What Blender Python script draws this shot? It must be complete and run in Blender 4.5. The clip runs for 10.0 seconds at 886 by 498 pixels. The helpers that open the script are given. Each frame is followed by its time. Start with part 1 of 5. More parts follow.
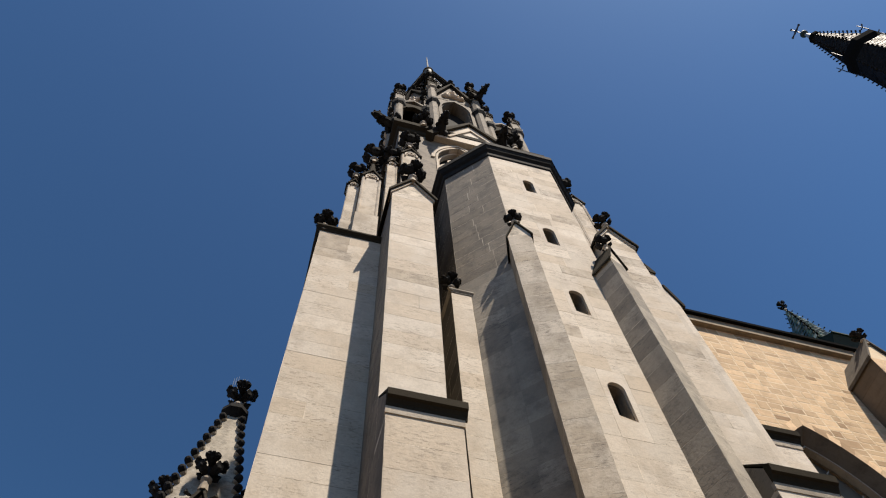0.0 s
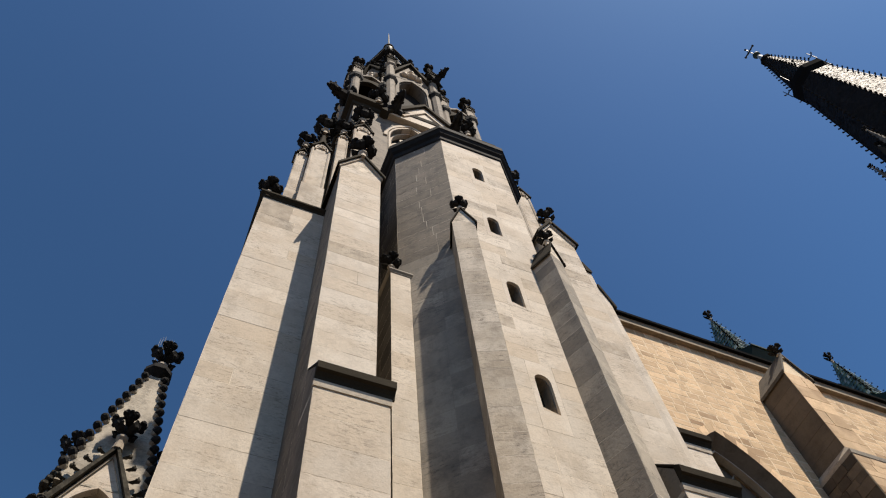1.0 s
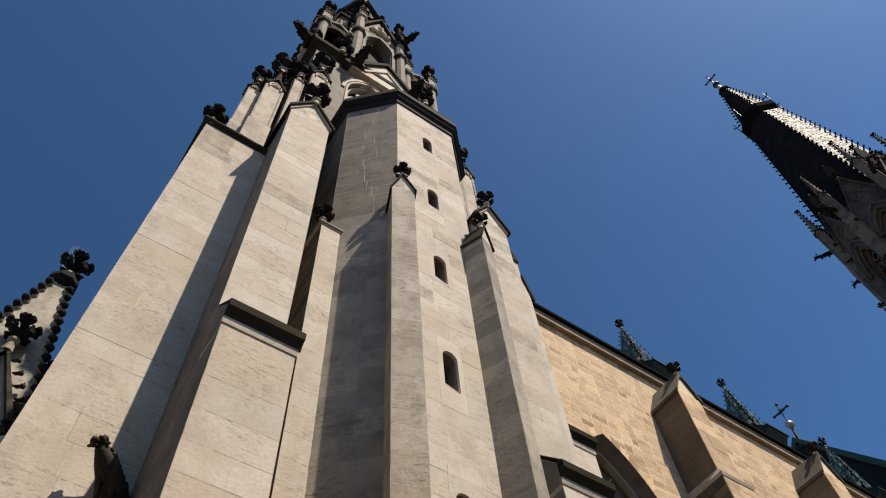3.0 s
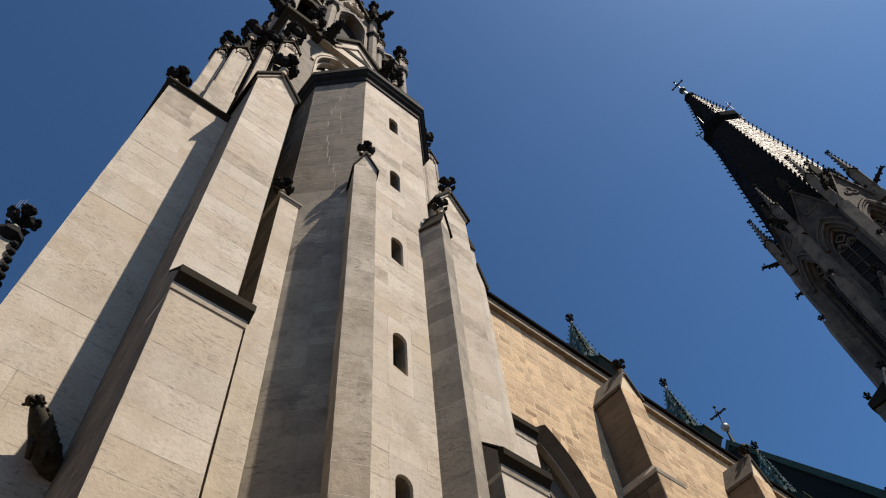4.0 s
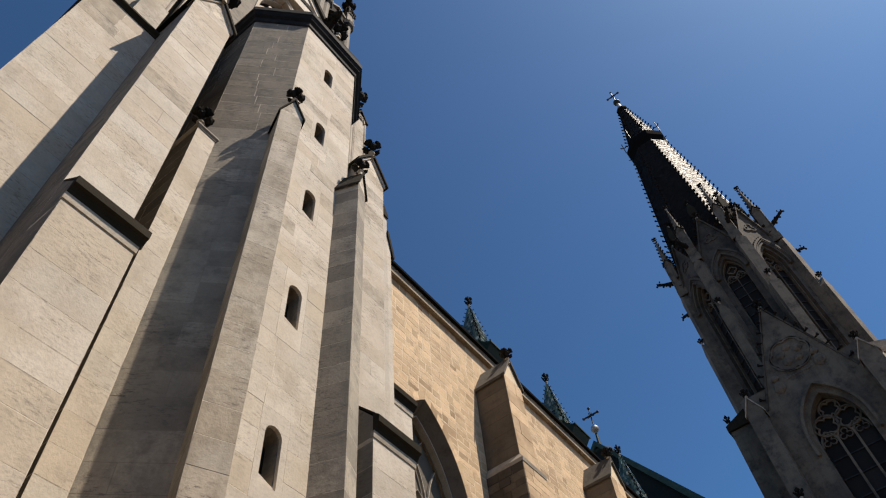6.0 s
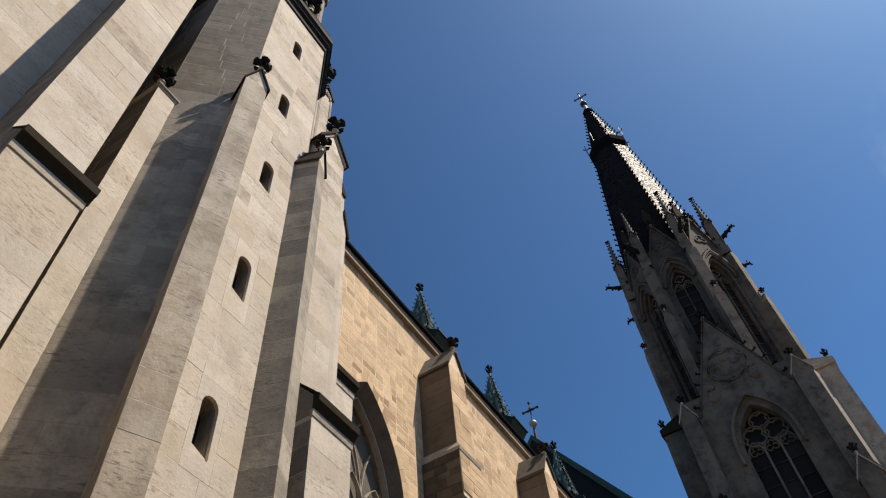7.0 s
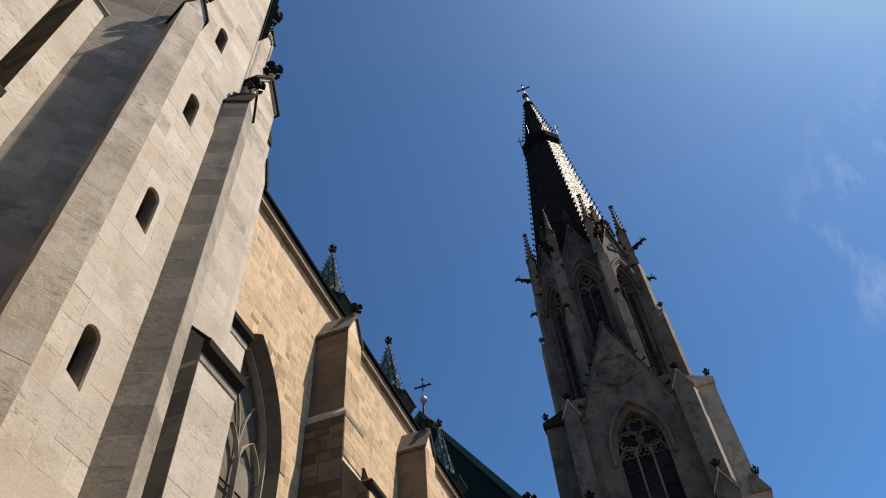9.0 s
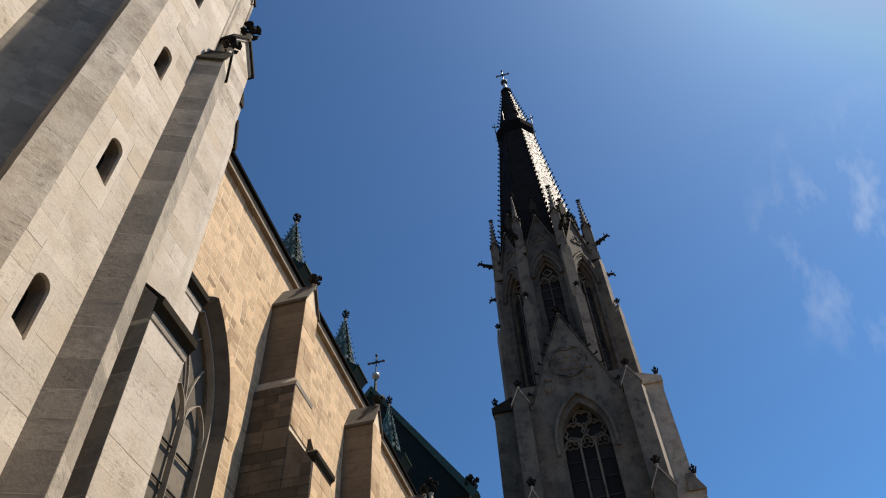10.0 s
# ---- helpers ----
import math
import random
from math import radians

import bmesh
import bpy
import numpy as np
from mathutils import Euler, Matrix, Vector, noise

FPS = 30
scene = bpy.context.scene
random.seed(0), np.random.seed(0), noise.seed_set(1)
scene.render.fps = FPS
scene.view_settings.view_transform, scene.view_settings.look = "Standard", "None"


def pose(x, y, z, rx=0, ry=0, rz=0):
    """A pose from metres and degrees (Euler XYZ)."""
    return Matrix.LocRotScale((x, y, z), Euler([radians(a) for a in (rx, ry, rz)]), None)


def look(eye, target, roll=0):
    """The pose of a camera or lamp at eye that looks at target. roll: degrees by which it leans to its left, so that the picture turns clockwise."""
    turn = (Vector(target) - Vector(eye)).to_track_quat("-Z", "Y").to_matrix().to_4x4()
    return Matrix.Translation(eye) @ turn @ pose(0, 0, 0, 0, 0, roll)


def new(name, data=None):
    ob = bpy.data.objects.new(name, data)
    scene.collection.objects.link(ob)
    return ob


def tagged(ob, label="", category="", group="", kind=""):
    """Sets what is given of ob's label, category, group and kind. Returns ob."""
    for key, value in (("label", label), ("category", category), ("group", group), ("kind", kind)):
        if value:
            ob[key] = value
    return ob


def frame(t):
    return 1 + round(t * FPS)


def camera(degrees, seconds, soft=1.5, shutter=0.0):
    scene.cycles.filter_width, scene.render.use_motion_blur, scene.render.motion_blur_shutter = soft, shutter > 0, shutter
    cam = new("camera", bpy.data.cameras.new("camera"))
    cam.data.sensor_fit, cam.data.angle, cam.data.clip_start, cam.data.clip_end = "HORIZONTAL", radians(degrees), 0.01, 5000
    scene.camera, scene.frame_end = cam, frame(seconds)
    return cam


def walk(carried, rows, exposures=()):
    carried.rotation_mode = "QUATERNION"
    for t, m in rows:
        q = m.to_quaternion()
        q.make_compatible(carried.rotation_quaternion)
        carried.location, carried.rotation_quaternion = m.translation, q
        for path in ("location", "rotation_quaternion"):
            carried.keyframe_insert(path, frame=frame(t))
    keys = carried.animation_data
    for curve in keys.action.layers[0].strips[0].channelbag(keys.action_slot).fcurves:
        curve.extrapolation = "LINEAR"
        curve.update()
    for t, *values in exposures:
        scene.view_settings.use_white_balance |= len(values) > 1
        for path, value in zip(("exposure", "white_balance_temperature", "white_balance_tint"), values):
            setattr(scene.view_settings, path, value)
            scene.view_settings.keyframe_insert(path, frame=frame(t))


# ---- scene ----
cam = camera(61.8, 10.0, soft=1.15)
PATH = [
    (0.0, pose(-0.072, 0.032, 1.635, 155.57, 2.23, -15.16)),
    (0.5, pose(-0.081, 0.030, 1.626, 154.70, 3.06, -18.59)),
    (1.0, pose(-0.088, 0.029, 1.609, 153.80, 3.86, -22.20)),
    (1.5, pose(-0.078, 0.025, 1.596, 152.97, 3.43, -25.55)),
    (2.0, pose(-0.084, 0.010, 1.574, 152.11, 2.83, -28.91)),
    (2.5, pose(-0.073, -0.013, 1.566, 151.35, 2.84, -31.70)),
    (4.0, pose(-0.049, -0.023, 1.547, 149.06, 3.93, -39.65)),
    (4.5, pose(-0.025, -0.037, 1.529, 148.30, 3.67, -42.58)),
    (5.0, pose(-0.018, -0.049, 1.520, 147.50, 3.90, -45.92)),
    (5.5, pose(-0.001, -0.047, 1.521, 146.71, 4.02, -48.93)),
    (7.0, pose(0.041, -0.055, 1.526, 144.50, 4.08, -58.05)),
    (7.5, pose(0.061, -0.052, 1.521, 143.84, 3.86, -60.71)),
    (8.0, pose(0.077, -0.062, 1.512, 143.30, 3.86, -63.14)),
    (8.5, pose(0.081, -0.088, 1.521, 142.49, 3.80, -65.99)),
    (9.0, pose(0.088, -0.117, 1.537, 141.62, 3.42, -69.39)),
    (9.5, pose(0.090, -0.131, 1.546, 140.52, 2.73, -72.34)),
    (10.0, pose(0.095, -0.136, 1.550, 139.79, 2.35, -75.02)),
]
walk(cam, PATH, [(0.0, 0.08), (4.0, -0.05), (7.0, 0.0), (10.0, 0.12)])

# ---- light ----
SUN_EL, SUN_AZ = 62.0, 160.0      # azimuth clockwise from +y
world = bpy.data.worlds.new("sky")
scene.world = world
world.use_nodes = True
wn, wl = world.node_tree.nodes, world.node_tree.links
sky = wn.new("ShaderNodeTexSky")
sky.sky_type, sky.sun_disc = "NISHITA", False
sky.sun_elevation, sky.sun_rotation = radians(SUN_EL), radians(SUN_AZ)
sky.altitude, sky.air_density, sky.dust_density, sky.ozone_density = 300, 0.95, 0.75, 3.7
bg = wn["Background"]
bg.inputs["Strength"].default_value = 0.109
vivid = wn.new("ShaderNodeHueSaturation")
vivid.inputs["Hue"].default_value, vivid.inputs["Saturation"].default_value = 0.497, 1.2
wl.new(sky.outputs[0], vivid.inputs["Color"])
# thin high cloud: wisps of stretched noise round one part of the sky
wco = wn.new("ShaderNodeTexCoord")
wmap = wn.new("ShaderNodeMapping")
wmap.inputs["Location"].default_value = (3.1, 1.7, 0.4)
wmap.inputs["Rotation"].default_value = (0.9, 0.2, 0.6)
wmap.inputs["Scale"].default_value = (4.0, 11.0, 5.0)
wl.new(wco.outputs["Generated"], wmap.inputs["Vector"])
wisp = wn.new("ShaderNodeTexNoise")
wisp.inputs["Scale"].default_value, wisp.inputs["Detail"].default_value, wisp.inputs["Roughness"].default_value = 1.5, 7, 0.62
wl.new(wmap.outputs[0], wisp.inputs["Vector"])
wdot = wn.new("ShaderNodeVectorMath")
wdot.operation = "DOT_PRODUCT"
wdot.inputs[1].default_value = Vector((0.654, -0.395, 0.645)).normalized()
wl.new(wco.outputs["Generated"], wdot.inputs[0])
wnear = wn.new("ShaderNodeMapRange")
wnear.inputs[1].default_value, wnear.inputs[2].default_value = 0.984, 0.998
wl.new(wdot.outputs["Value"], wnear.inputs[0])
wcut = wn.new("ShaderNodeMapRange")
wcut.inputs[1].default_value, wcut.inputs[2].default_value, wcut.inputs[4].default_value = 0.47, 0.72, 0.45
wl.new(wisp.outputs["Fac"], wcut.inputs[0])
wmul = wn.new("ShaderNodeMath")
wmul.operation = "MULTIPLY"
wl.new(wnear.outputs[0], wmul.inputs[0])
wl.new(wcut.outputs[0], wmul.inputs[1])
wmix = wn.new("ShaderNodeMix")
wmix.data_type = "RGBA"
wmix.inputs[7].default_value = (6.5, 7.0, 7.8, 1)
wl.new(wmul.outputs[0], wmix.inputs[0])
# deeper blue away from the sun, clear blue towards it
wsep, wcom = wn.new("ShaderNodeSeparateColor"), wn.new("ShaderNodeCombineColor")
wl.new(vivid.outputs[0], wsep.inputs[0])
for i, (power, gain, top) in enumerate(((1.12, 0.975, 4.0), (1.45, 0.802, 3.1), (1.65, 0.455, 4.9))):
    wc, wp, wg = (wn.new("ShaderNodeMath") for _ in range(3))
    wc.operation, wp.operation, wg.operation = "MINIMUM", "POWER", "MULTIPLY"
    wc.inputs[1].default_value, wp.inputs[1].default_value, wg.inputs[1].default_value = top, power, gain
    wl.new(wsep.outputs[i], wc.inputs[0])
    wl.new(wc.outputs[0], wp.inputs[0])
    wl.new(wp.outputs[0], wg.inputs[0])
    wl.new(wg.outputs[0], wcom.inputs[i])
wl.new(wcom.outputs[0], wmix.inputs[6])
wl.new(wmix.outputs[2], bg.inputs["Color"])
sun = new("sun", bpy.data.lights.new("sun", "SUN"))
sun.data.energy, sun.data.angle, sun.data.color = 6.2, radians(0.53), (1.0, 0.887, 0.755)
sd = Vector((math.sin(radians(SUN_AZ)) * math.cos(radians(SUN_EL)), math.cos(radians(SUN_AZ)) * math.cos(radians(SUN_EL)), math.sin(radians(SUN_EL))))
sun.matrix_world = look(sd * 120, (0, 0, 0))


# ---- materials ----
def material(name, base, rough=0.85, metal=0.0, vary=0.12, stain=(0.3, 0.28, 0.25), stain_amount=0.35, scale=1.0,
             bump=0.3, streak=0.0, grain=19.0, rand="object", tint=None, spec=0.3, bedding=1.0, patch=None, marks=0.0, odd=0.5, zone=False):
    """A weathered surface: blotches, fine grain, optional vertical streaks, and a tone of its own for each piece."""
    m = bpy.data.materials.new(name)
    m.use_nodes = True
    n, l = m.node_tree.nodes, m.node_tree.links
    b = n["Principled BSDF"]
    b.inputs["Roughness"].default_value, b.inputs["Metallic"].default_value = rough, metal
    b.inputs["Specular IOR Level"].default_value = spec
    co = n.new("ShaderNodeTexCoord")
    geo = n.new("ShaderNodeNewGeometry")
    oi = n.new("ShaderNodeObjectInfo")
    rnd = oi.outputs["Random"] if rand == "object" else geo.outputs["Random Per Island"]

    def noise_tex(sc, detail, src, rough_=0.6):
        t = n.new("ShaderNodeTexNoise")
        t.inputs["Scale"].default_value, t.inputs["Detail"].default_value, t.inputs["Roughness"].default_value = sc, detail, rough_
        l.new(src, t.inputs["Vector"])
        return t.outputs["Fac"]

    def mix(fac, a, bb, mode="MIX"):
        x = n.new("ShaderNodeMix")
        x.data_type, x.blend_type = "RGBA", mode
        for s, v in ((x.inputs[0], fac), (x.inputs[6], a), (x.inputs[7], bb)):
            if isinstance(v, (int, float)):
                s.default_value = v
            elif isinstance(v, tuple):
                s.default_value = (*v, 1)
            else:
                l.new(v, s)
        return x.outputs[2]

    def ramp(src, lo, hi, a=0.0, bb=1.0):
        r = n.new("ShaderNodeMapRange")
        r.inputs[1].default_value, r.inputs[2].default_value, r.inputs[3].default_value, r.inputs[4].default_value = lo, hi, a, bb
        l.new(src, r.inputs[0])
        return r.outputs[0]

    pos = geo.outputs["Position"]
    bed = n.new("ShaderNodeMapping")
    bed.inputs["Scale"].default_value = (1.0, 1.0, bedding)
    l.new(pos, bed.inputs["Vector"])
    big = noise_tex(0.55 * scale, 6, pos, 0.65)
    mid = noise_tex(1.9 * scale, 8, bed.outputs[0], 0.72)
    fine = noise_tex(grain * scale, 3, pos, 0.7)
    col = base
    if vary:
        dark = tuple(c * (1 - vary * 1.6) for c in base)
        light = tuple(min(1, c * (1 + vary)) for c in base)
        col = mix(rnd, dark, light)
    if tint:
        wn2 = n.new("ShaderNodeTexWhiteNoise")
        wn2.noise_dimensions = "1D"
        l.new(rnd, wn2.inputs["W"])
        share = ramp(wn2.outputs["Value"], odd, 1.0 if odd < 0.7 else odd + 0.06, 0, 0.9)
        if zone:
            zm = n.new("ShaderNodeMath")
            zm.operation = "MULTIPLY"
            l.new(share, zm.inputs[0])
            l.new(ramp(noise_tex(0.42, 2, pos, 0.5), 0.36, 0.52, 0.2, 1.0), zm.inputs[1])
            share = zm.outputs[0]
        col = mix(share, col, tint)
    if patch:
        col = mix(ramp(noise_tex(1.1 * scale, 4, pos, 0.55), 0.46, 0.64, 0, 0.55), col, patch)
    if stain_amount:
        col = mix(ramp(big, 0.47, 0.68, 0, stain_amount), col, stain)
        col = mix(ramp(mid, 0.49, 0.66, 0, stain_amount), col, tuple(c * 0.8 for c in stain))
    if marks:
        mm = n.new("ShaderNodeMapping")
        mm.inputs["Scale"].default_value = (1.0, 1.0, 3.5)
        l.new(pos, mm.inputs["Vector"])
        where = ramp(noise_tex(0.9, 3, pos, 0.5), 0.40, 0.62, 0, 1)
        m1 = ramp(noise_tex(5.5, 12, mm.outputs[0], 0.82), 0.52, 0.59, 0, marks)
        mu = n.new("ShaderNodeMath")
        mu.operation = "MULTIPLY"
        l.new(where, mu.inputs[0])
        l.new(m1, mu.inputs[1])
        col = mix(mu.outputs[0], col, tuple(c * 0.62 for c in stain))
    if streak:
        mp = n.new("ShaderNodeMapping")
        mp.inputs["Scale"].default_value = (3.0, 3.0, 0.18)
        l.new(pos, mp.inputs["Vector"])
        col = mix(ramp(noise_tex(1.6, 5, mp.outputs[0], 0.65), 0.52, 0.78, 0, streak), col, tuple(c * 0.7 for c in stain))
    col = mix(ramp(fine, 0.45, 0.70, 0, 0.3), col, tuple(c * 0.55 for c in base))
    l.new(col, b.inputs["Base Color"])
    if bump:
        bp = n.new("ShaderNodeBump")
        bp.inputs["Strength"].default_value, bp.inputs["Distance"].default_value = bump, 0.02
        ad = n.new("ShaderNodeMath")
        ad.operation = "ADD"
        l.new(mid, ad.inputs[0])
        l.new(fine, ad.inputs[1])
        l.new(ad.outputs[0], bp.inputs["Height"])
        l.new(bp.outputs[0], b.inputs["Normal"])
    return m


ASHLAR = material("pale_ashlar", (0.63, 0.552, 0.448), vary=0.07, stain=(0.40, 0.33, 0.25), stain_amount=0.36, streak=0.12, tint=(0.555, 0.455, 0.335), bedding=0.8, patch=(0.565, 0.46, 0.335), marks=0.85)
MORTAR = material("mortar", (0.70, 0.605, 0.47), vary=0, stain=(0.19, 0.155, 0.115), stain_amount=0.9, scale=1.3)
# grime tone that also carries the shade of recesses and west faces
SHADEGRIME = material("shaded_stained_stone", (0.10, 0.086, 0.066), vary=0.2, stain=(0.04, 0.035, 0.028), stain_amount=0.7, streak=0.5)
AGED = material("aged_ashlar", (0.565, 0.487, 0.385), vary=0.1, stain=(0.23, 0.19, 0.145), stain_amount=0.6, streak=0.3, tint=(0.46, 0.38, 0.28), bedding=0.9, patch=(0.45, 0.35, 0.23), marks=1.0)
# belfry soot tone that also carries shade on side faces and slit jambs
SOOTSHADE = material("sooty_shaded_ashlar", (0.255, 0.213, 0.16), vary=0.1, stain=(0.11, 0.097, 0.08), stain_amount=0.75, streak=0.45, bedding=1.2, marks=0.85)
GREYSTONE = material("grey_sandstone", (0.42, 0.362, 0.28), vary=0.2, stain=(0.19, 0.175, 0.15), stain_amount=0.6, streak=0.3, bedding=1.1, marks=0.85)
RUBBLE = dict(base=(0.69, 0.488, 0.287), patch=(0.78, 0.57, 0.355), vary=0.14, stain=(0.45, 0.295, 0.165), stain_amount=0.45, tint=(0.27, 0.165, 0.082), odd=0.56, zone=True, bump=0.5)
NAVESTONE = material("ochre_rubble", **RUBBLE)
NAVEJOIN = material("ochre_rubble_small", rand="island", **RUBBLE)
NAVEMORTAR = material("warm_mortar", (0.80, 0.64, 0.43), vary=0, stain=(0.50, 0.38, 0.24), stain_amount=0.4)
CORNICE = material("shaded_cornice_stone", (0.30, 0.235, 0.16), vary=0.1, stain=(0.12, 0.095, 0.068), stain_amount=0.6, streak=0.3)
# two browns that hold the shade of nave buttress sides and window reveals
SHADERUBBLE = material("shaded_brown_rubble", (0.17, 0.132, 0.09), vary=0.3, stain=(0.06, 0.047, 0.034), stain_amount=0.6, tint=(0.07, 0.055, 0.04), odd=0.8, bump=0.8)
SHADEBROWN = material("shaded_brown_ashlar", (0.165, 0.13, 0.09), vary=0.1, stain=(0.09, 0.07, 0.048), stain_amount=0.6, bedding=1.5, streak=0.3)
SOOT = material("sooty_stone", (0.014, 0.0135, 0.013), rough=0.85, vary=0.1, stain=(0.05, 0.047, 0.042), stain_amount=0.4, scale=2.0, spec=0.12)
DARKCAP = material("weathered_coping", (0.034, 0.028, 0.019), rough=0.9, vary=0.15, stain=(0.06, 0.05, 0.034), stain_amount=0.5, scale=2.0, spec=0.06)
STAINED = material("stained_pinnacle_stone", (0.44, 0.39, 0.31), vary=0.05, stain=(0.17, 0.15, 0.12), stain_amount=0.75, streak=0.35, scale=1.6, marks=0.9)
TOWERSTONE = material("dark_tower_stone", (0.21, 0.17, 0.122), vary=0.08, stain=(0.05, 0.045, 0.039), stain_amount=0.8, scale=0.5, streak=0.5)
SLATE = material("black_slate", (0.02, 0.0145, 0.0095), rough=0.5, vary=0.3, stain=(0.025, 0.022, 0.02), stain_amount=0.3, bump=0.2, spec=0.046, rand="island")
COPPER = material("green_copper", (0.02, 0.038, 0.029), rough=0.6, vary=0.1, stain=(0.015, 0.03, 0.022), stain_amount=0.5)
# near-white tint on some tiles paints in glints of the glaze
GREENTILE = material("glazed_green_tile", (0.10, 0.165, 0.125), rough=0.25, vary=0.5, stain=(0.02, 0.04, 0.03), stain_amount=0.3, spec=0.6, rand="island", tint=(0.62, 0.68, 0.62), odd=0.66)
BEAST = material("mossy_dark_stone", (0.04, 0.035, 0.026), rough=0.9, vary=0.1, stain=(0.15, 0.135, 0.10), stain_amount=0.5, scale=6.0, spec=0.15)
GLASS = material("leaded_glass", (0.03, 0.028, 0.026), rough=0.5, vary=0.3, stain=(0.03, 0.03, 0.03), stain_amount=0.3, spec=0.03, bump=0.2)
DUSTGLASS = material("dusty_leaded_glass", (0.25, 0.212, 0.165), rough=0.6, vary=0.25, stain=(0.12, 0.105, 0.085), stain_amount=0.5, spec=0.08, bump=0.3, scale=2.0)
IRON = material("black_iron", (0.02, 0.02, 0.02), rough=0.5, vary=0, stain_amount=0.2)
OCTSTONE = material("sooty_tower_stone", (0.112, 0.092, 0.068), vary=0.1, stain=(0.03, 0.027, 0.023), stain_amount=0.85, scale=0.7, streak=0.6)
ROOFING = material("dark_sheet_roofing", (0.011, 0.016, 0.013), rough=0.65, vary=0.1, stain=(0.02, 0.026, 0.022), stain_amount=0.5, spec=0.15, streak=0.4)
VERGE = material("green_verge", (0.05, 0.095, 0.07), rough=0.6, vary=0.1, stain=(0.02, 0.035, 0.028), stain_amount=0.5)
TAR = material("tarred_metal", (0.008, 0.008, 0.008), rough=1.0, vary=0, stain_amount=0, spec=0.02)
GILT = material("weathered_gilt", (0.12, 0.115, 0.085), rough=0.6, metal=0.3, vary=0, stain_amount=0.3)
ZINC = material("zinc_flashing", (0.42, 0.42, 0.40), rough=0.5, metal=0.4, vary=0, stain_amount=0.3)
BLOCKGREY = material("skyblock_grey", (0.2, 0.19, 0.17), vary=0, stain=(0.12, 0.11, 0.1), stain_amount=0.4)
PAVING = material("dark_cobbles", (0.15, 0.115, 0.082), vary=0, stain=(0.06, 0.055, 0.05), stain_amount=0.5)


# ---- building helpers ----
def thing(name, at, label, category, group="", kind=""):
    e = new(name)
    e.empty_display_size = 0.3
    e.location = at
    return tagged(e, label, category, group, kind)


def link_mesh(name, mesh, parent, label=""):
    ob = new(name, mesh)
    if parent is not None:
        ob.parent = parent
        ob.matrix_parent_inverse = Matrix.Translation(-parent.location)
    if label:
        ob["label"] = label
    return ob


def part(name, bm, mat, parent, label="", smooth=False):
    me = bpy.data.meshes.new(name)
    bmesh.ops.recalc_face_normals(bm, faces=bm.faces)
    if smooth:
        for f_ in bm.faces:
            f_.smooth = True
    bm.to_mesh(me)
    bm.free()
    me.materials.append(mat)
    return link_mesh(name, me, parent, label)


def loft(bm, rings, cap=True):
    """Rings of equally many points, joined one to the next."""
    vs = [[bm.verts.new(p) for p in r] for r in rings]
    n = len(vs[0])
    for a, b in zip(vs, vs[1:]):
        for i in range(n):
            j = (i + 1) % n
            bm.faces.new((a[i], a[j], b[j], b[i]))
    if cap:
        bm.faces.new(list(reversed(vs[0])))
        bm.faces.new(vs[-1])
    return bm


def prism(poly, z0, z1, bm=None):
    bm = bm or bmesh.new()
    return loft(bm, [[(x, y, z0) for x, y in poly], [(x, y, z1) for x, y in poly]])


def block(x0, x1, y0, y1, z0, z1, bm=None):
    return prism([(x0, y0), (x1, y0), (x1, y1), (x0, y1)], z0, z1, bm)


def ring(cx, cy, r, n, z, turn=0.0):
    return [(cx + r * math.cos(2 * math.pi * (i + turn) / n), cy + r * math.sin(2 * math.pi * (i + turn) / n), z) for i in range(n)]


def turned(cx, cy, profile, n=12, bm=None, turn=0.5):
    """A turned or many-sided solid from (radius, height) pairs."""
    bm = bm or bmesh.new()
    return loft(bm, [ring(cx, cy, max(r, 0.002), n, z, turn) for r, z in profile])


def frame_of(o, u, v=(0, 0, 1)):
    """Maps (along, out, up) on a wall with its foot at o and running along u; out is to the right of u."""
    u = Vector((u[0], u[1], 0)).normalized()
    out = Vector((u.y, -u.x, 0))
    o = Vector(o)
    return lambda a, d, h: tuple(o + u * a + out * d + Vector((0, 0, h)))


def extrude_on(fm, outline, d0, d1, bm=None):
    """An outline of (along, up) pairs on a wall, from depth d0 out to d1."""
    bm = bm or bmesh.new()
    return loft(bm, [[fm(a, d0, h) for a, h in outline], [fm(a, d1, h) for a, h in outline]])


def band(fm, pts, width, d0, d1, bm=None, closed=False):
    """A strip of given width along a line of (along, up) points, raised from d0 to d1."""
    bm = bm or bmesh.new()
    n = len(pts)
    inn, outl = [], []
    for i in range(n):
        p = Vector(pts[i])
        a = Vector(pts[i - 1]) if (i or closed) else p
        b = Vector(pts[(i + 1) % n]) if (i < n - 1 or closed) else p
        t = (b - a).normalized()
        s = Vector((-t.y, t.x)) * width / 2
        inn.append(p - s)
        outl.append(p + s)
    vs = [[bm.verts.new(fm(q.x, d, q.y)) for q in line] for line, d in ((inn, d0), (outl, d0), (outl, d1), (inn, d1))]
    m = n if closed else n - 1
    for i in range(m):
        j = (i + 1) % n
        for k in range(4):
            A, B = vs[k], vs[(k + 1) % 4]
            bm.faces.new((A[i], A[j], B[j], B[i]))
    if not closed:
        for i in (0, n - 1):
            bm.faces.new([vs[k][i] for k in range(4)])
    return bm


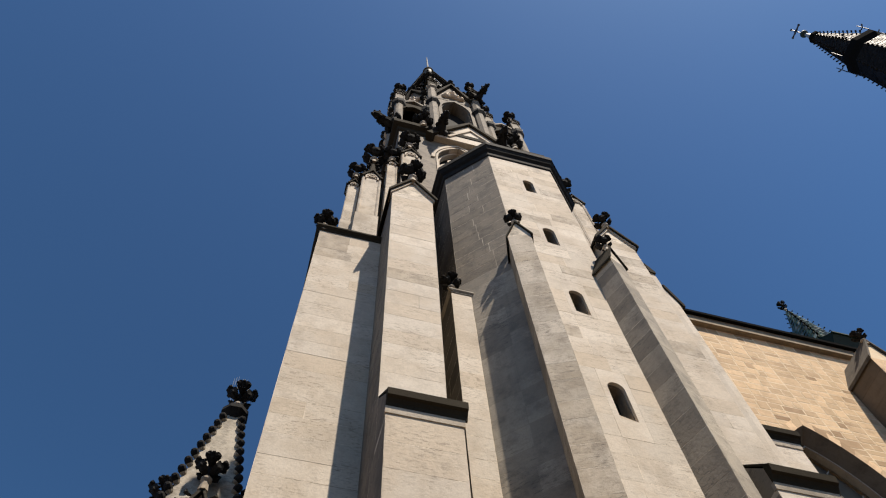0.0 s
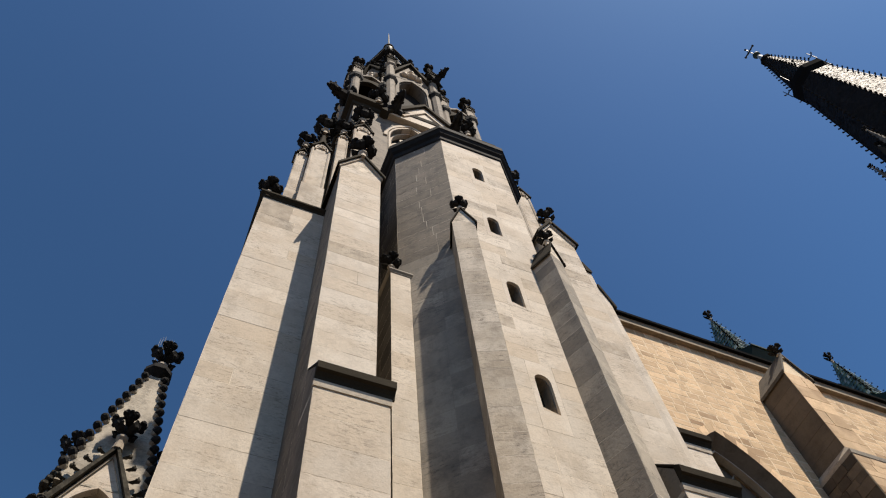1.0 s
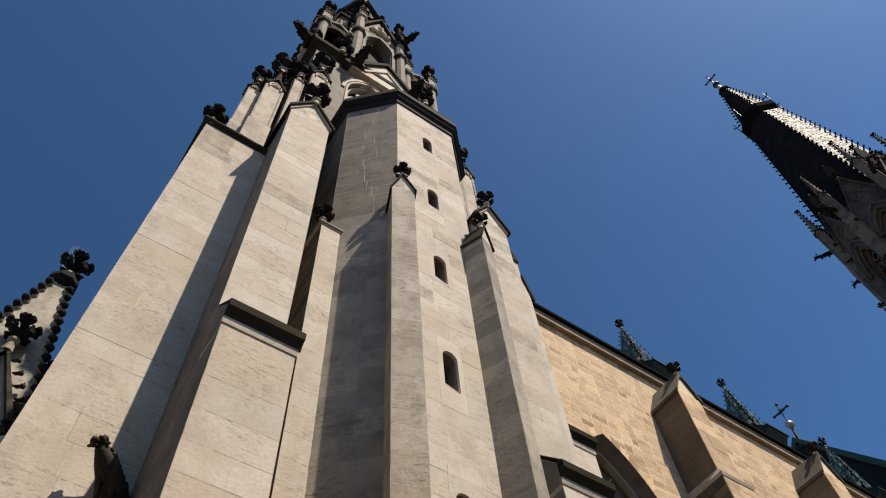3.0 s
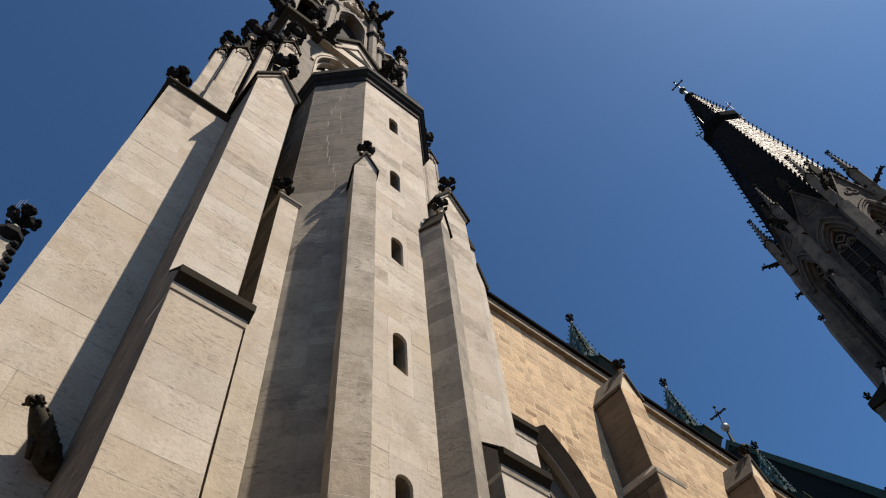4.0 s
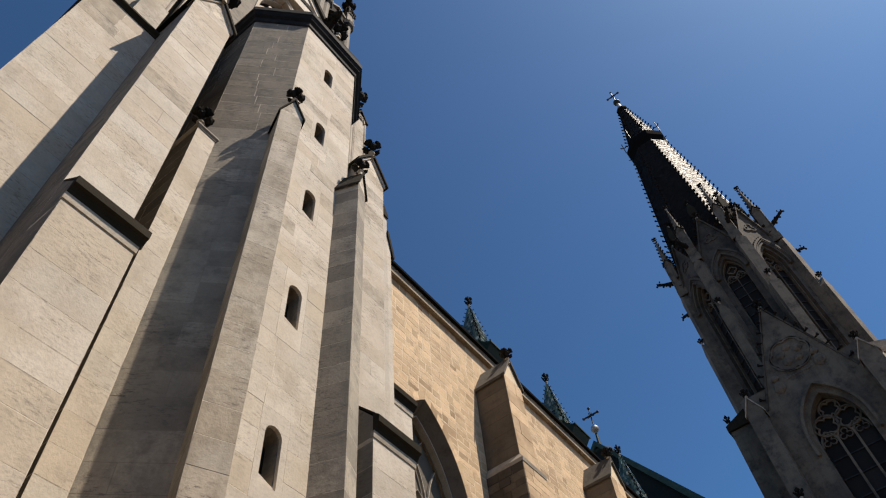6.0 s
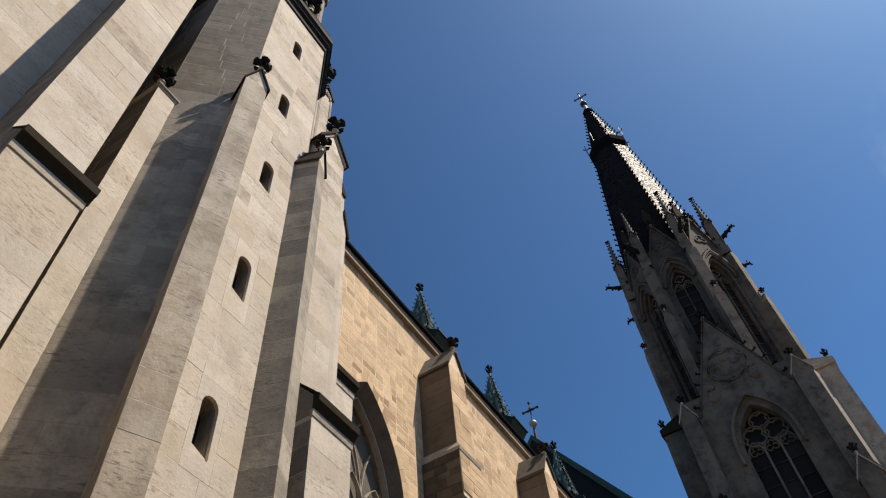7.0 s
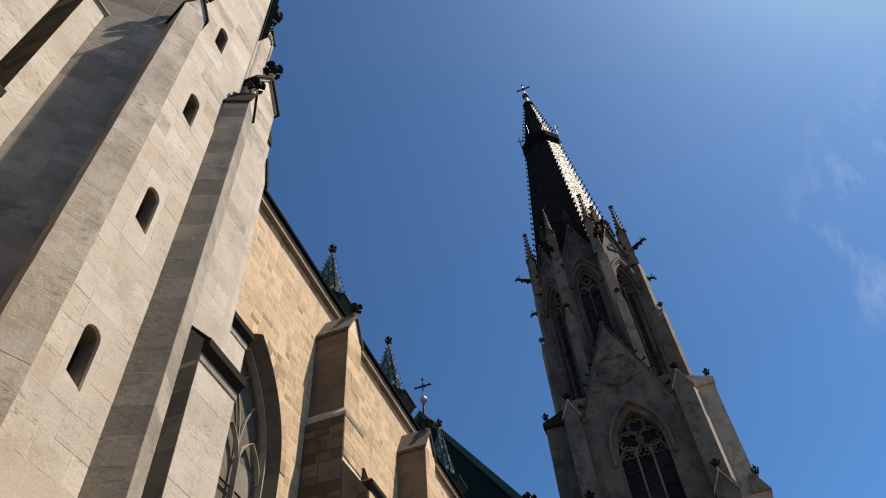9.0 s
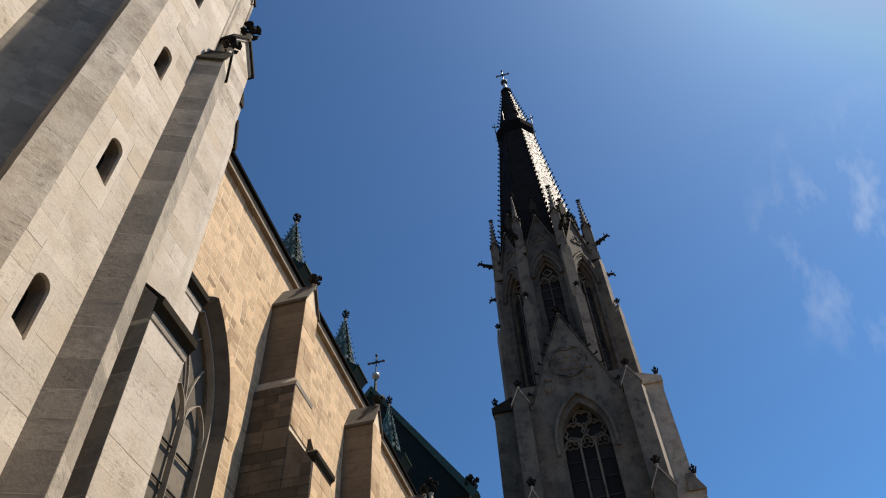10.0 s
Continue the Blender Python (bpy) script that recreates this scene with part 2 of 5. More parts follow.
def pointed(c, w, spring, rise, n=9):
    """Points of a pointed arch from its left springing over the apex to the right one."""
    h = w / 2
    r = (h * h + rise * rise) / (2 * h)
    pts = []
    a1 = math.atan2(rise, r - h)
    for i in range(n + 1):
        a = a1 * i / n
        pts.append((c - h + r - r * math.cos(a), spring + r * math.sin(a)))
    return pts + [(2 * c - x, z) for x, z in reversed(pts[:-1])]


def blob(bm, c, r, s=(1, 1, 1), seg=6, rot=None):
    m = Matrix.Translation(c) @ (rot or Matrix.Identity(4)) @ Matrix.Diagonal((r * s[0], r * s[1], r * s[2], 1))
    bmesh.ops.create_icosphere(bm, subdivisions=1, radius=1, matrix=m)


def leaf(bm, base, direction, length, width, lift=0.35):
    """A curled stone leaf that springs out and turns up at its tip."""
    d = Vector(direction).normalized()
    side = d.cross(Vector((0, 0, 1)))
    side = side.normalized() if side.length > 1e-4 else Vector((1, 0, 0))
    up = side.cross(d).normalized()
    b = Vector(base)
    rings = []
    for k, (a, w, h) in enumerate(((0, 0.35, 0), (0.45, 0.9, 0.05), (0.85, 1.0, 0.35), (1.05, 0.7, 0.75), (0.9, 0.3, 0.95))):
        c = b + d * length * a + up * length * h * lift * 1.6
        wd = width * w / 2
        rings.append([tuple(c - side * wd), tuple(c + up * wd * 0.55), tuple(c + side * wd), tuple(c - up * wd * 0.45)])
    loft(bm, rings)


def finial_mesh(h=1.0):
    """A Gothic finial: pale neck and collar, a tier of curled leaves, and a square crown of knotted leaves above."""
    bm = bmesh.new()
    turned(0, 0, [(0.12 * h, -0.12 * h), (0.085 * h, 0.14 * h), (0.13 * h, 0.20 * h), (0.13 * h, 0.25 * h), (0.08 * h, 0.30 * h)], 8, bm)
    neck = len(bm.faces)
    turned(0, 0, [(0.08 * h, 0.30 * h), (0.07 * h, 0.95 * h), (0.10 * h, 0.99 * h), (0.02 * h, 1.08 * h)], 8, bm)
    for k in range(4):
        a = math.pi / 2 * k
        c, q = Vector((math.cos(a), math.sin(a), 0)), Vector((-math.sin(a), math.cos(a), 0))
        # lower tier: short leaves on the diagonals
        d = (c + q).normalized()
        leaf(bm, tuple(d * 0.05 * h + Vector((0, 0, 0.36 * h))), (d.x, d.y, 0.25), 0.29 * h, 0.24 * h, 0.42)
        blob(bm, tuple(d * 0.26 * h + Vector((0, 0, 0.47 * h))), 0.065 * h, (1, 1, 1.2))
        # upper tier: four arms, each ending in three curled lobes
        leaf(bm, tuple(c * 0.04 * h + Vector((0, 0, 0.60 * h))), (c.x, c.y, 0.12), 0.30 * h, 0.22 * h, 0.25)
        for s_ in (-1, 1):
            e = (c + q * s_ * 0.75).normalized()
            leaf(bm, tuple(c * 0.17 * h + Vector((0, 0, 0.64 * h))), (e.x, e.y, 0.1), 0.20 * h, 0.19 * h, 0.40)
            blob(bm, tuple((c * 0.29 + q * s_ * 0.12) * h + Vector((0, 0, 0.71 * h))), 0.068 * h, (1, 1, 0.75))
            blob(bm, tuple((c * 0.15 + q * s_ * 0.05) * h + Vector((0, 0, 0.80 * h))), 0.042 * h, (1, 1, 0.8))
        blob(bm, tuple(c * 0.34 * h + Vector((0, 0, 0.74 * h))), 0.055 * h, (1, 1, 0.8))
    bmesh.ops.recalc_face_normals(bm, faces=bm.faces)
    for i, f_ in enumerate(bm.faces):
        f_.material_index = 1 if i < neck else 0
    me = bpy.data.meshes.new("finial")
    bm.to_mesh(me)
    bm.free()
    me.materials.append(SOOT)
    me.materials.append(AGED)
    return me


FINIAL = finial_mesh()


def finial(at, h, parent, turn=0.0, name="finial", label=""):
    ob = new(name, FINIAL)
    ob.parent = parent
    ob.location = Vector(at) - parent.location
    ob.rotation_euler = (0, 0, radians(turn))
    ob.scale = (h, h, h)
    if label:
        ob["label"] = label
    return ob


def gable_cap(fm, w, depth, z, rise, th, over, bm=None):
    """A saddle coping over a pier: its front lies over depth 0 and it runs back to -depth."""
    bm = bm or bmesh.new()
    o = over
    k = rise / (w / 2)
    prof = [(-w / 2 - o, z - o * k), (0, z + rise), (w / 2 + o, z - o * k), (w / 2 + o, z - o * k + th), (0, z + rise + th * 1.15), (-w / 2 - o, z - o * k + th)]
    return extrude_on(fm, prof, -depth, o, bm)


def pier(fm, w, depth, z0, z1, rise, bm=None):
    """A pier with a gabled head, its front at depth 0."""
    return extrude_on(fm, [(-w / 2, z0), (w / 2, z0), (w / 2, z1), (0, z1 + rise), (-w / 2, z1)], -depth, 0, bm)


def moulded_cap(x0, x1, y0, y1, z, h, over, bm=None):
    """A weathered moulded offset: cavetto below, drip edge, then a slope back."""
    bm = bm or bmesh.new()
    R = lambda o, zz: [(x0 - o, y0 - o, zz), (x1 + o, y0 - o, zz), (x1 + o, y1, zz), (x0 - o, y1, zz)]
    return loft(bm, [R(0.0, z), R(0.02, z + h * 0.06), R(over * 0.35, z + h * 0.25), R(over * 0.9, z + h * 0.45), R(over, z + h * 0.5), R(over, z + h * 0.72), R(over * 0.5, z + h * 0.85), R(-0.02, z + h)])


def crocket_run(p0, p1, n, size, out, parent, sub=False, mat=None, round_=False):
    """Curled leaves up an edge; joined with their spire, or each a part of its own."""
    p0, p1 = Vector(p0), Vector(p1)
    bmj = None if sub else bmesh.new()
    for i in range(n):
        f_ = (i + 0.5) / n
        p = p0.lerp(p1, f_)
        s_ = size * (1 - 0.25 * f_)
        b_ = bmesh.new() if sub else bmj
        if round_:
            blob(b_, tuple(p + Vector((out[0], out[1], 0.1)) * s_ * 0.3), s_ * 0.36, (1.1, 1.1, 0.8))
            blob(b_, tuple(p + Vector((out[0], out[1], 0.25)) * s_ * 0.72), s_ * 0.5, (1.0, 1.0, 1.15))
            if sub:
                part("crocket", b_, mat or SOOT, parent, smooth=True)
            continue
        leaf(b_, tuple(p), (out[0], out[1], 0.15), s_, s_ * 0.75, 0.5)
        blob(b_, tuple(p + Vector((out[0], out[1], 0.5)) * s_ * 0.85), s_ * 0.36)
        if sub:
            part("crocket", b_, mat or SOOT, parent)
    if bmj is not None:
        tagged(part("crocketing", bmj, mat or SOOT, parent), kind="stuff")


def pinnacle(cx, cy, z0, w, zs, zt, owner, stone, fin=0.9, turn=0.0, crockets=5, cap=None, bud=0.32, plinth=0.18):
    """A square shaft with a plinth, four gablets, a crocketed spirelet and a finial."""
    h = w / 2
    bm = block(cx - h, cx + h, cy - h, cy + h, z0, zs)
    block(cx - h * 1.25, cx + h * 1.25, cy - h * 1.25, cy + h * 1.25, z0, z0 + (zs - z0) * plinth, bm)
    for sx, sy in ((1, 1), (1, -1), (-1, 1), (-1, -1)):
        turned(cx + sx * h, cy + sy * h, [(w * 0.09, z0 + (zs - z0) * plinth), (w * 0.09, zs)], 6, bm)
    p = part("pinnacle", bm, stone, owner)
    for u in ((1, 0), (0, 1), (-1, 0), (0, -1)):
        o = Vector((u[1], -u[0]))
        fm = frame_of((cx + o.x * h, cy + o.y * h, 0), u)
        bm = extrude_on(fm, [(-h, zs - w * 0.1), (h, zs - w * 0.1), (0, zs + w * 0.95)], -0.12, 0.03)
        band(fm, [(-h * 0.72, zs - w * 0.35)] + pointed(0, w * 0.72, zs - w * 0.1, w * 0.5, 5) + [(h * 0.72, zs - w * 0.35)], w * 0.09, 0.0, 0.07, bm)
        band(fm, foil(0, zs + w * 0.12, w * 0.2, 3, math.pi / 2, 18), w * 0.06, 0.02, 0.06, bm, True)
        part("gablet", bm, stone, p)
        part("gablet_coping", band(fm, [(-h * 1.2, zs - w * 0.16), (0, zs + w * 1.05), (h * 1.2, zs - w * 0.16)], w * 0.15, -0.05, 0.12), DARKCAP, p)
    tip = zt - fin
    part("spirelet", turned(cx, cy, [(h * 1.1, zs), (w * 0.07, tip)], 8), cap or stone, p)
    for k in range(4):
        a = math.pi / 4 + k * math.pi / 2
        d = (math.cos(a), math.sin(a))
        crocket_run((cx + d[0] * h, cy + d[1] * h, zs + 0.1), (cx + d[0] * w * 0.08, cy + d[1] * w * 0.08, tip), crockets, w * bud, d, p)
    finial((cx, cy, tip - 0.05), fin, p, 45)
    return p


def gargoyle(at, way, length, owner, wings=True, slim=1.0, coat=14, mat=None):
    """A stone beast that leans out of the wall: haunches, long neck, head, muzzle and ears."""
    w = Vector(way).normalized()
    s = w.cross(Vector((0, 0, 1))).normalized()
    up = s.cross(w)
    o = Vector(at)
    bm = bmesh.new()
    rings = []
    for f_, r, lift in ((0, 0.24, -0.05), (0.15, 0.27, -0.02), (0.35, 0.24, 0.0), (0.55, 0.18, 0.02), (0.70, 0.17, 0.05), (0.82, 0.20, 0.08), (0.92, 0.15, 0.06), (1.0, 0.10, 0.0)):
        c = o + w * length * f_ + up * length * lift
        rr = r * length * 0.8 * slim
        rings.append([tuple(c + s * rr * math.cos(k * math.pi / 4) + up * rr * 1.15 * math.sin(k * math.pi / 4)) for k in range(8)])
    loft(bm, rings)
    r_ = random.Random(5)
    for k in range(coat):          # mane and coat
        a = r_.uniform(0, 6.28)
        f_ = r_.uniform(0.15, 0.78)
        blob(bm, o + w * length * f_ + (s * math.cos(a) + up * math.sin(a)) * length * (0.21 - 0.08 * f_) * slim, r_.uniform(0.05, 0.085) * length)
    for sg in (-1, 1):
        blob(bm, o + w * length * 0.8 + s * sg * 0.13 * length + up * 0.2 * length, 0.06 * length, (0.8, 0.8, 1.5))
        blob(bm, o + w * length * 0.96 + s * sg * 0.07 * length + up * 0.1 * length, 0.05 * length)
        blob(bm, o + w * length * 0.25 + s * sg * 0.2 * slim * length - up * 0.12 * slim * length, 0.13 * slim * length, (1, 1, 1.6))
        if wings:
            leaf(bm, o + w * length * 0.25 + s * sg * 0.15 * length, s * sg + up * 0.6 - w * 0.4, 0.35 * length, 0.3 * length)
    blob(bm, o + w * length * 1.0 - up * 0.08 * length, 0.07 * length)
    return part("gargoyle", bm, mat or SOOT, owner)


def arched_wall(fm, a0, a1, h0, h1, arch, d0, d1):
    """A wall panel with an arched opening; arch runs from the left springing to the right one and its legs go down to h0."""
    bm = extrude_on(fm, [(a0, h0), (arch[0][0], h0)] + [p for p in arch if p[1] > h0 + 1e-4] + [(arch[-1][0], h0), (a1, h0), (a1, h1), (a0, h1)], d0, d1)
    return bm


def foil(c, h, r, lobes=4, turn=0.0, n=40):
    """A ring of round lobes with cusps between them."""
    pts = []
    for i in range(n):
        a = 2 * math.pi * i / n
        step = 2 * math.pi / lobes
        off = (a - turn + step / 2) % step - step / 2
        k = 0.54 * math.cos(off) + math.sqrt(max(0.46 ** 2 - (0.54 * math.sin(off)) ** 2, 0.0))
        pts.append((c + r * k * math.cos(a), h + r * k * math.sin(a)))
    return pts


def slate_covering(cx, cy, r0, z0, r1, z1, sides, row, parent, mat):
    """Overlapping slates on a many-sided spire, each a little askew; joined."""
    r = random.Random(int(z0 * 10))
    vs, fs = [], []
    n = int((z1 - z0) / row)
    for i in range(n):
        fa, fb = i / n, min(1.0, (i + 1.12) / n)
        ra, rb = r0 + (r1 - r0) * fa, r0 + (r1 - r0) * fb
        za, zb = z0 + (z1 - z0) * fa, z0 + (z1 - z0) * fb
        for k in range(sides):
            a0_, a1_ = (k + 0.5) * 2 * math.pi / sides, (k + 1.5) * 2 * math.pi / sides
            e0, e1 = Vector((math.cos(a0_), math.sin(a0_))), Vector((math.cos(a1_), math.sin(a1_)))
            nn = (e0 + e1).normalized()
            m = max(2, round((e1 - e0).length * ra / (row * 1.1)))
            for j in range(m):
                sh = 0.5 * (i % 2)
                t0, t1 = max(0, (j - sh) / m + 0.004), min(1, (j + 1 - sh) / m - 0.004)
                if t1 - t0 < 0.03:
                    continue
                q = [r.uniform(0.02, 0.075) for _ in range(2)] + [r.uniform(0.004, 0.03) for _ in range(2)]
                i0 = len(vs)
                for t, rr, zz, out in ((t0, ra, za, q[0]), (t1, ra, za, q[1]), (t1, rb, zb, q[2]), (t0, rb, zb, q[3])):
                    p = e0.lerp(e1, t) * rr + nn * out
                    vs.append((cx + p.x, cy + p.y, zz))
                fs.append((i0, i0 + 1, i0 + 2, i0 + 3))
    me = bpy.data.meshes.new("slate_covering")
    me.from_pydata(vs, [], fs)
    me.materials.append(mat)
    tagged(link_mesh("slate_covering", me, parent), kind="stuff")


def gothic_window(fm, c, w, sill, spring, rise, lights, owner, stone, d=-0.5, rose=True, frame_w=0.22, orders=2, bars=6, label="", glass=None, thin=1.0):
    """A traceried window set back in its wall: moulded orders, mullions, foils, iron bars, leaded panes."""
    glass = glass or GLASS
    arch = pointed(c, w, spring, rise)
    bm = bmesh.new()
    for k in range(orders):
        g_ = frame_w * (k + 0.5)
        a_ = pointed(c, w + 2 * g_, spring, rise + g_ * 1.15)
        a_ = [(a_[0][0], sill)] + a_ + [(a_[-1][0], sill)]
        band(fm, a_, frame_w * 0.62, d, d + (0.5 if orders > 1 else 0.2) * (k + 1) / orders, bm)
    win = part("window", bm, stone, owner, label)
    lw = w / lights
    for i in range(1, lights):
        x = c - w / 2 + lw * i
        part("mullion", extrude_on(fm, [(x - 0.07 * thin * w / 3, sill), (x + 0.07 * thin * w / 3, sill), (x + 0.07 * thin * w / 3, spring + 0.1), (x - 0.07 * thin * w / 3, spring + 0.1)], d - 0.02, d + 0.14), stone, win)
    bm = bmesh.new()
    t_ = 0.055 * w / (lights ** 0.3) * thin
    if not rose:
        # net tracery: each mullion forks into arcs that cross each other
        hh = w / 2
        rad = (hh * hh + rise * rise) / (2 * hh)
        inside = lambda x, z: abs(x - c) < math.sqrt(max(rad * rad - (z - spring) ** 2, 0)) - (rad - hh) - 0.02
        for i in range(1, lights):
            x0_ = c - hh + lw * i
            for sg in (-1, 1):
                pts = [(x0_ + sg * rad * (1 - math.cos(a)), spring + rad * math.sin(a)) for a in [k * 0.06 for k in range(24)]]
                pts = [q for q in pts if inside(*q)]
                if len(pts) > 2:
                    band(fm, pts, t_ * 1.1, d - 0.04, d + 0.03, bm)
    for i in range(lights):
        x = c - w / 2 + lw * (i + 0.5)
        band(fm, pointed(x, lw, spring - lw * 0.35, lw * 0.95, 6), t_, d, d + 0.12, bm)
        if rose:
            band(fm, foil(x, spring - lw * 0.05, lw * 0.40, 3, math.pi / 2, 24), t_ * 0.5, d, d + 0.09, bm, True)
    if not rose:
        pass
    elif lights == 3:
        r = w * 0.235
        for x, h, rr in ((c - r * 0.98, spring + rise * 0.33, r), (c + r * 0.98, spring + rise * 0.33, r), (c, spring + rise * 0.68, r * 0.86)):
            band(fm, foil(x, h, rr * 0.98, 4, math.pi / 4), t_ * 0.75, d, d + 0.12, bm, True)
            band(fm, [(x + rr * 1.04 * math.cos(k * 0.2618), h + rr * 1.04 * math.sin(k * 0.2618)) for k in range(24)], t_ * 0.6, d, d + 0.16, bm, True)
    else:
        band(fm, foil(c, spring + rise * 0.48, w * 0.25, 4), t_, d, d + 0.12, bm, True)
    part("tracery", bm, stone, win)
    n = max(3, bars)
    top = [(x, z) for x, z in arch]
    for i in range(n):
        z0, z1 = sill + (spring - sill) * i / n, sill + (spring - sill) * (i + 1) / n
        if i:
            part("glazing_bar", extrude_on(fm, [(c - w / 2, z0 - 0.035 * thin), (c + w / 2, z0 - 0.035 * thin), (c + w / 2, z0 + 0.035 * thin), (c - w / 2, z0 + 0.035 * thin)], d - 0.03, d + 0.03), IRON, win)
        for j in range(lights):
            x0 = c - w / 2 + lw * j
            part("pane", extrude_on(fm, [(x0 + 0.01, z0 + 0.01), (x0 + lw - 0.01, z0 + 0.01), (x0 + lw - 0.01, z1 - 0.01), (x0 + 0.01, z1 - 0.01)], d - 0.10, d - 0.07), glass, win)
    part("pane", extrude_on(fm, [(c + w / 2, spring)] + [(x, z) for x, z in reversed(top[1:-1])] + [(c - w / 2, spring)], d - 0.10, d - 0.07), glass, win)
    return win


# one unit block of stone, scaled to each size
ub = bmesh.new()
e_, k_ = 0.003, 0.005
loft(ub, [[(0, -1, 0), (1, -1, 0), (1, -1, 1), (0, -1, 1)], [(0, -0.14, 0), (1, -0.14, 0), (1, -0.14, 1), (0, -0.14, 1)],
          [(e_, 0, k_), (1 - e_, 0, k_), (1 - e_, 0, 1 - k_), (e_, 0, 1 - k_)]])
bmesh.ops.recalc_face_normals(ub, faces=ub.faces)


def unit_mesh(mat):
    me = bpy.data.meshes.new("stone_block")
    ub.to_mesh(me)
    me.materials.append(mat)
    return me


UNIT = {m.name: unit_mesh(m) for m in (ASHLAR, GREYSTONE, NAVESTONE, SHADERUBBLE, SHADEBROWN, TOWERSTONE, SHADEGRIME, AGED, SOOTSHADE)}
rs = random.Random(7)
LINES = [0.0]
while LINES[-1] < 40:
    LINES.append(LINES[-1] + rs.uniform(0.47, 0.63))


def stones(parent, fm, a0, a1, z0, z1, mat=None, mean=0.95, holes=(), lines=None, depth=0.03, gap=0.011, edge=0.001, rough=0.0008, aged=None):
    """Courses of single blocks on a wall face, each one an object; holes are (a0, a1, h0, h1)."""
    mat = mat or ASHLAR
    L = [z for z in (lines or LINES) if z0 + 0.12 < z < z1 - 0.12]
    L = [z0] + L + [z1]
    for h0, h1 in zip(L, L[1:]):
        spans = [(a0 + edge, a1 - edge)]
        for q0, q1, g0, g1 in holes:
            if g0 < h1 - 0.02 and g1 > h0 + 0.02:
                spans = [s_ for p, q in spans for s_ in ((p, min(q, q0)), (max(p, q1), q)) if s_[1] - s_[0] > 0.03]
        for p, q in spans:
            n = max(1, round((q - p) / (mean * rs.uniform(0.75, 1.3))))
            cuts = [p + (q - p) * (i + (rs.uniform(-0.28, 0.28) if 0 < i < n else 0)) / n for i in range(n + 1)]
            for x0, x1 in zip(cuts, cuts[1:]):
                g_ = gap / 2
                o = Vector(fm(x0 + g_, rs.uniform(0, rough) + (rs.uniform(0.001, 0.003) if rs.random() < 0.12 else 0), h0 + g_))
                u = Vector(fm(x1 - g_, 0, 0)) - Vector(fm(x0 + g_, 0, 0))
                nrm = (Vector(fm(0, 1, 0)) - Vector(fm(0, 0, 0))) * depth
                old = aged and rs.random() < 0.5 * min(1, max(0, (h0 - aged[0]) / (aged[1] - aged[0])))
                ob = new("stone_block", UNIT[(AGED if old else mat).name])
                ob.parent = parent
                ob.matrix_basis = Matrix(((u.x, nrm.x, 0, o.x), (u.y, nrm.y, 0, o.y), (0, 0, h1 - h0 - gap, o.z), (0, 0, 0, 1)))


# ---- ground ----
g = bmesh.new()
bmesh.ops.create_grid(g, x_segments=8, y_segments=8, size=1500)
ground = part("ground", g, PAVING, None)
tagged(ground, "dark cobbled paving round the cathedral", "ground", kind="structure")

# unseen plain walls added behind the viewer to block sky and bounce light
tagged(part("wall_south", block(-60, 24, -15, -14, 0, 15), BLOCKGREY, None), "unseen plain grey wall added to block sky light", "wall", kind="structure")
tagged(part("wall_west", block(-23, -22, -14, 60, 0, 18), BLOCKGREY, None), "unseen plain grey wall added to block sky light", "wall", kind="structure")

# ---- west tower: body and buttresses ----
tower = thing("west_tower", (5.2, 13.4, 0), "pale ashlar Gothic church tower with sooty finials and a spire", "tower")
TX0, TX1, TY0, TY1 = 1.35, 9.05, 9.75, 17.2
CORE = 0.0007
fmS = frame_of((0, TY0, 0), (1, 0))
TXU = 1.75
part("wall", block(TX0, TX1, TY0 + 0.6, TY1, 0, 24.0), ASHLAR, tower)
# shade of the wall behind the buttresses is put into this dark tone
part("wall", block(TXU, TX1, TY0 + 0.6, TY1, 24.0, 38.2), SHADEGRIME, tower)
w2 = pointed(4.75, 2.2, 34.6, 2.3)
part("wall", arched_wall(fmS, TXU, TX1, 26.0, 38.2, [(w2[0][0], 30.0)] + w2 + [(w2[-1][0], 30.0)], -0.6, 0), SOOTSHADE, tower)
# darkened likewise for the shade behind turret and buttresses
part("wall", block(TX0, TX1, TY0, TY0 + 0.6, 0, 26.0), SHADEGRIME, tower)
gothic_window(fmS, 4.75, 1.9, 29.0, 34.6, 2.1, 2, tower, ASHLAR, d=-0.45, frame_w=0.14)
bm = bmesh.new()
band(fmS, pointed(4.75, 2.7, 34.5, 2.7), 0.17, 0, 0.07, bm)
part("hood_mould", bm, ASHLAR, tower)
part("window_gable", extrude_on(fmS, [(3.4, 37.3), (7.6, 37.3), (5.5, 40.7)], -0.3, 0.3), ASHLAR, tower)
bm = band(fmS, [(3.2, 37.1), (5.5, 40.9), (7.8, 37.1)], 0.34, -0.3, 0.46)
part("gable_coping", bm, DARKCAP, tower)
bm = band(fmS, [(4.2, 37.6), (5.5, 39.7), (6.8, 37.6)], 0.16, 0.3, 0.38)
part("gable_moulding", bm, ASHLAR, tower)


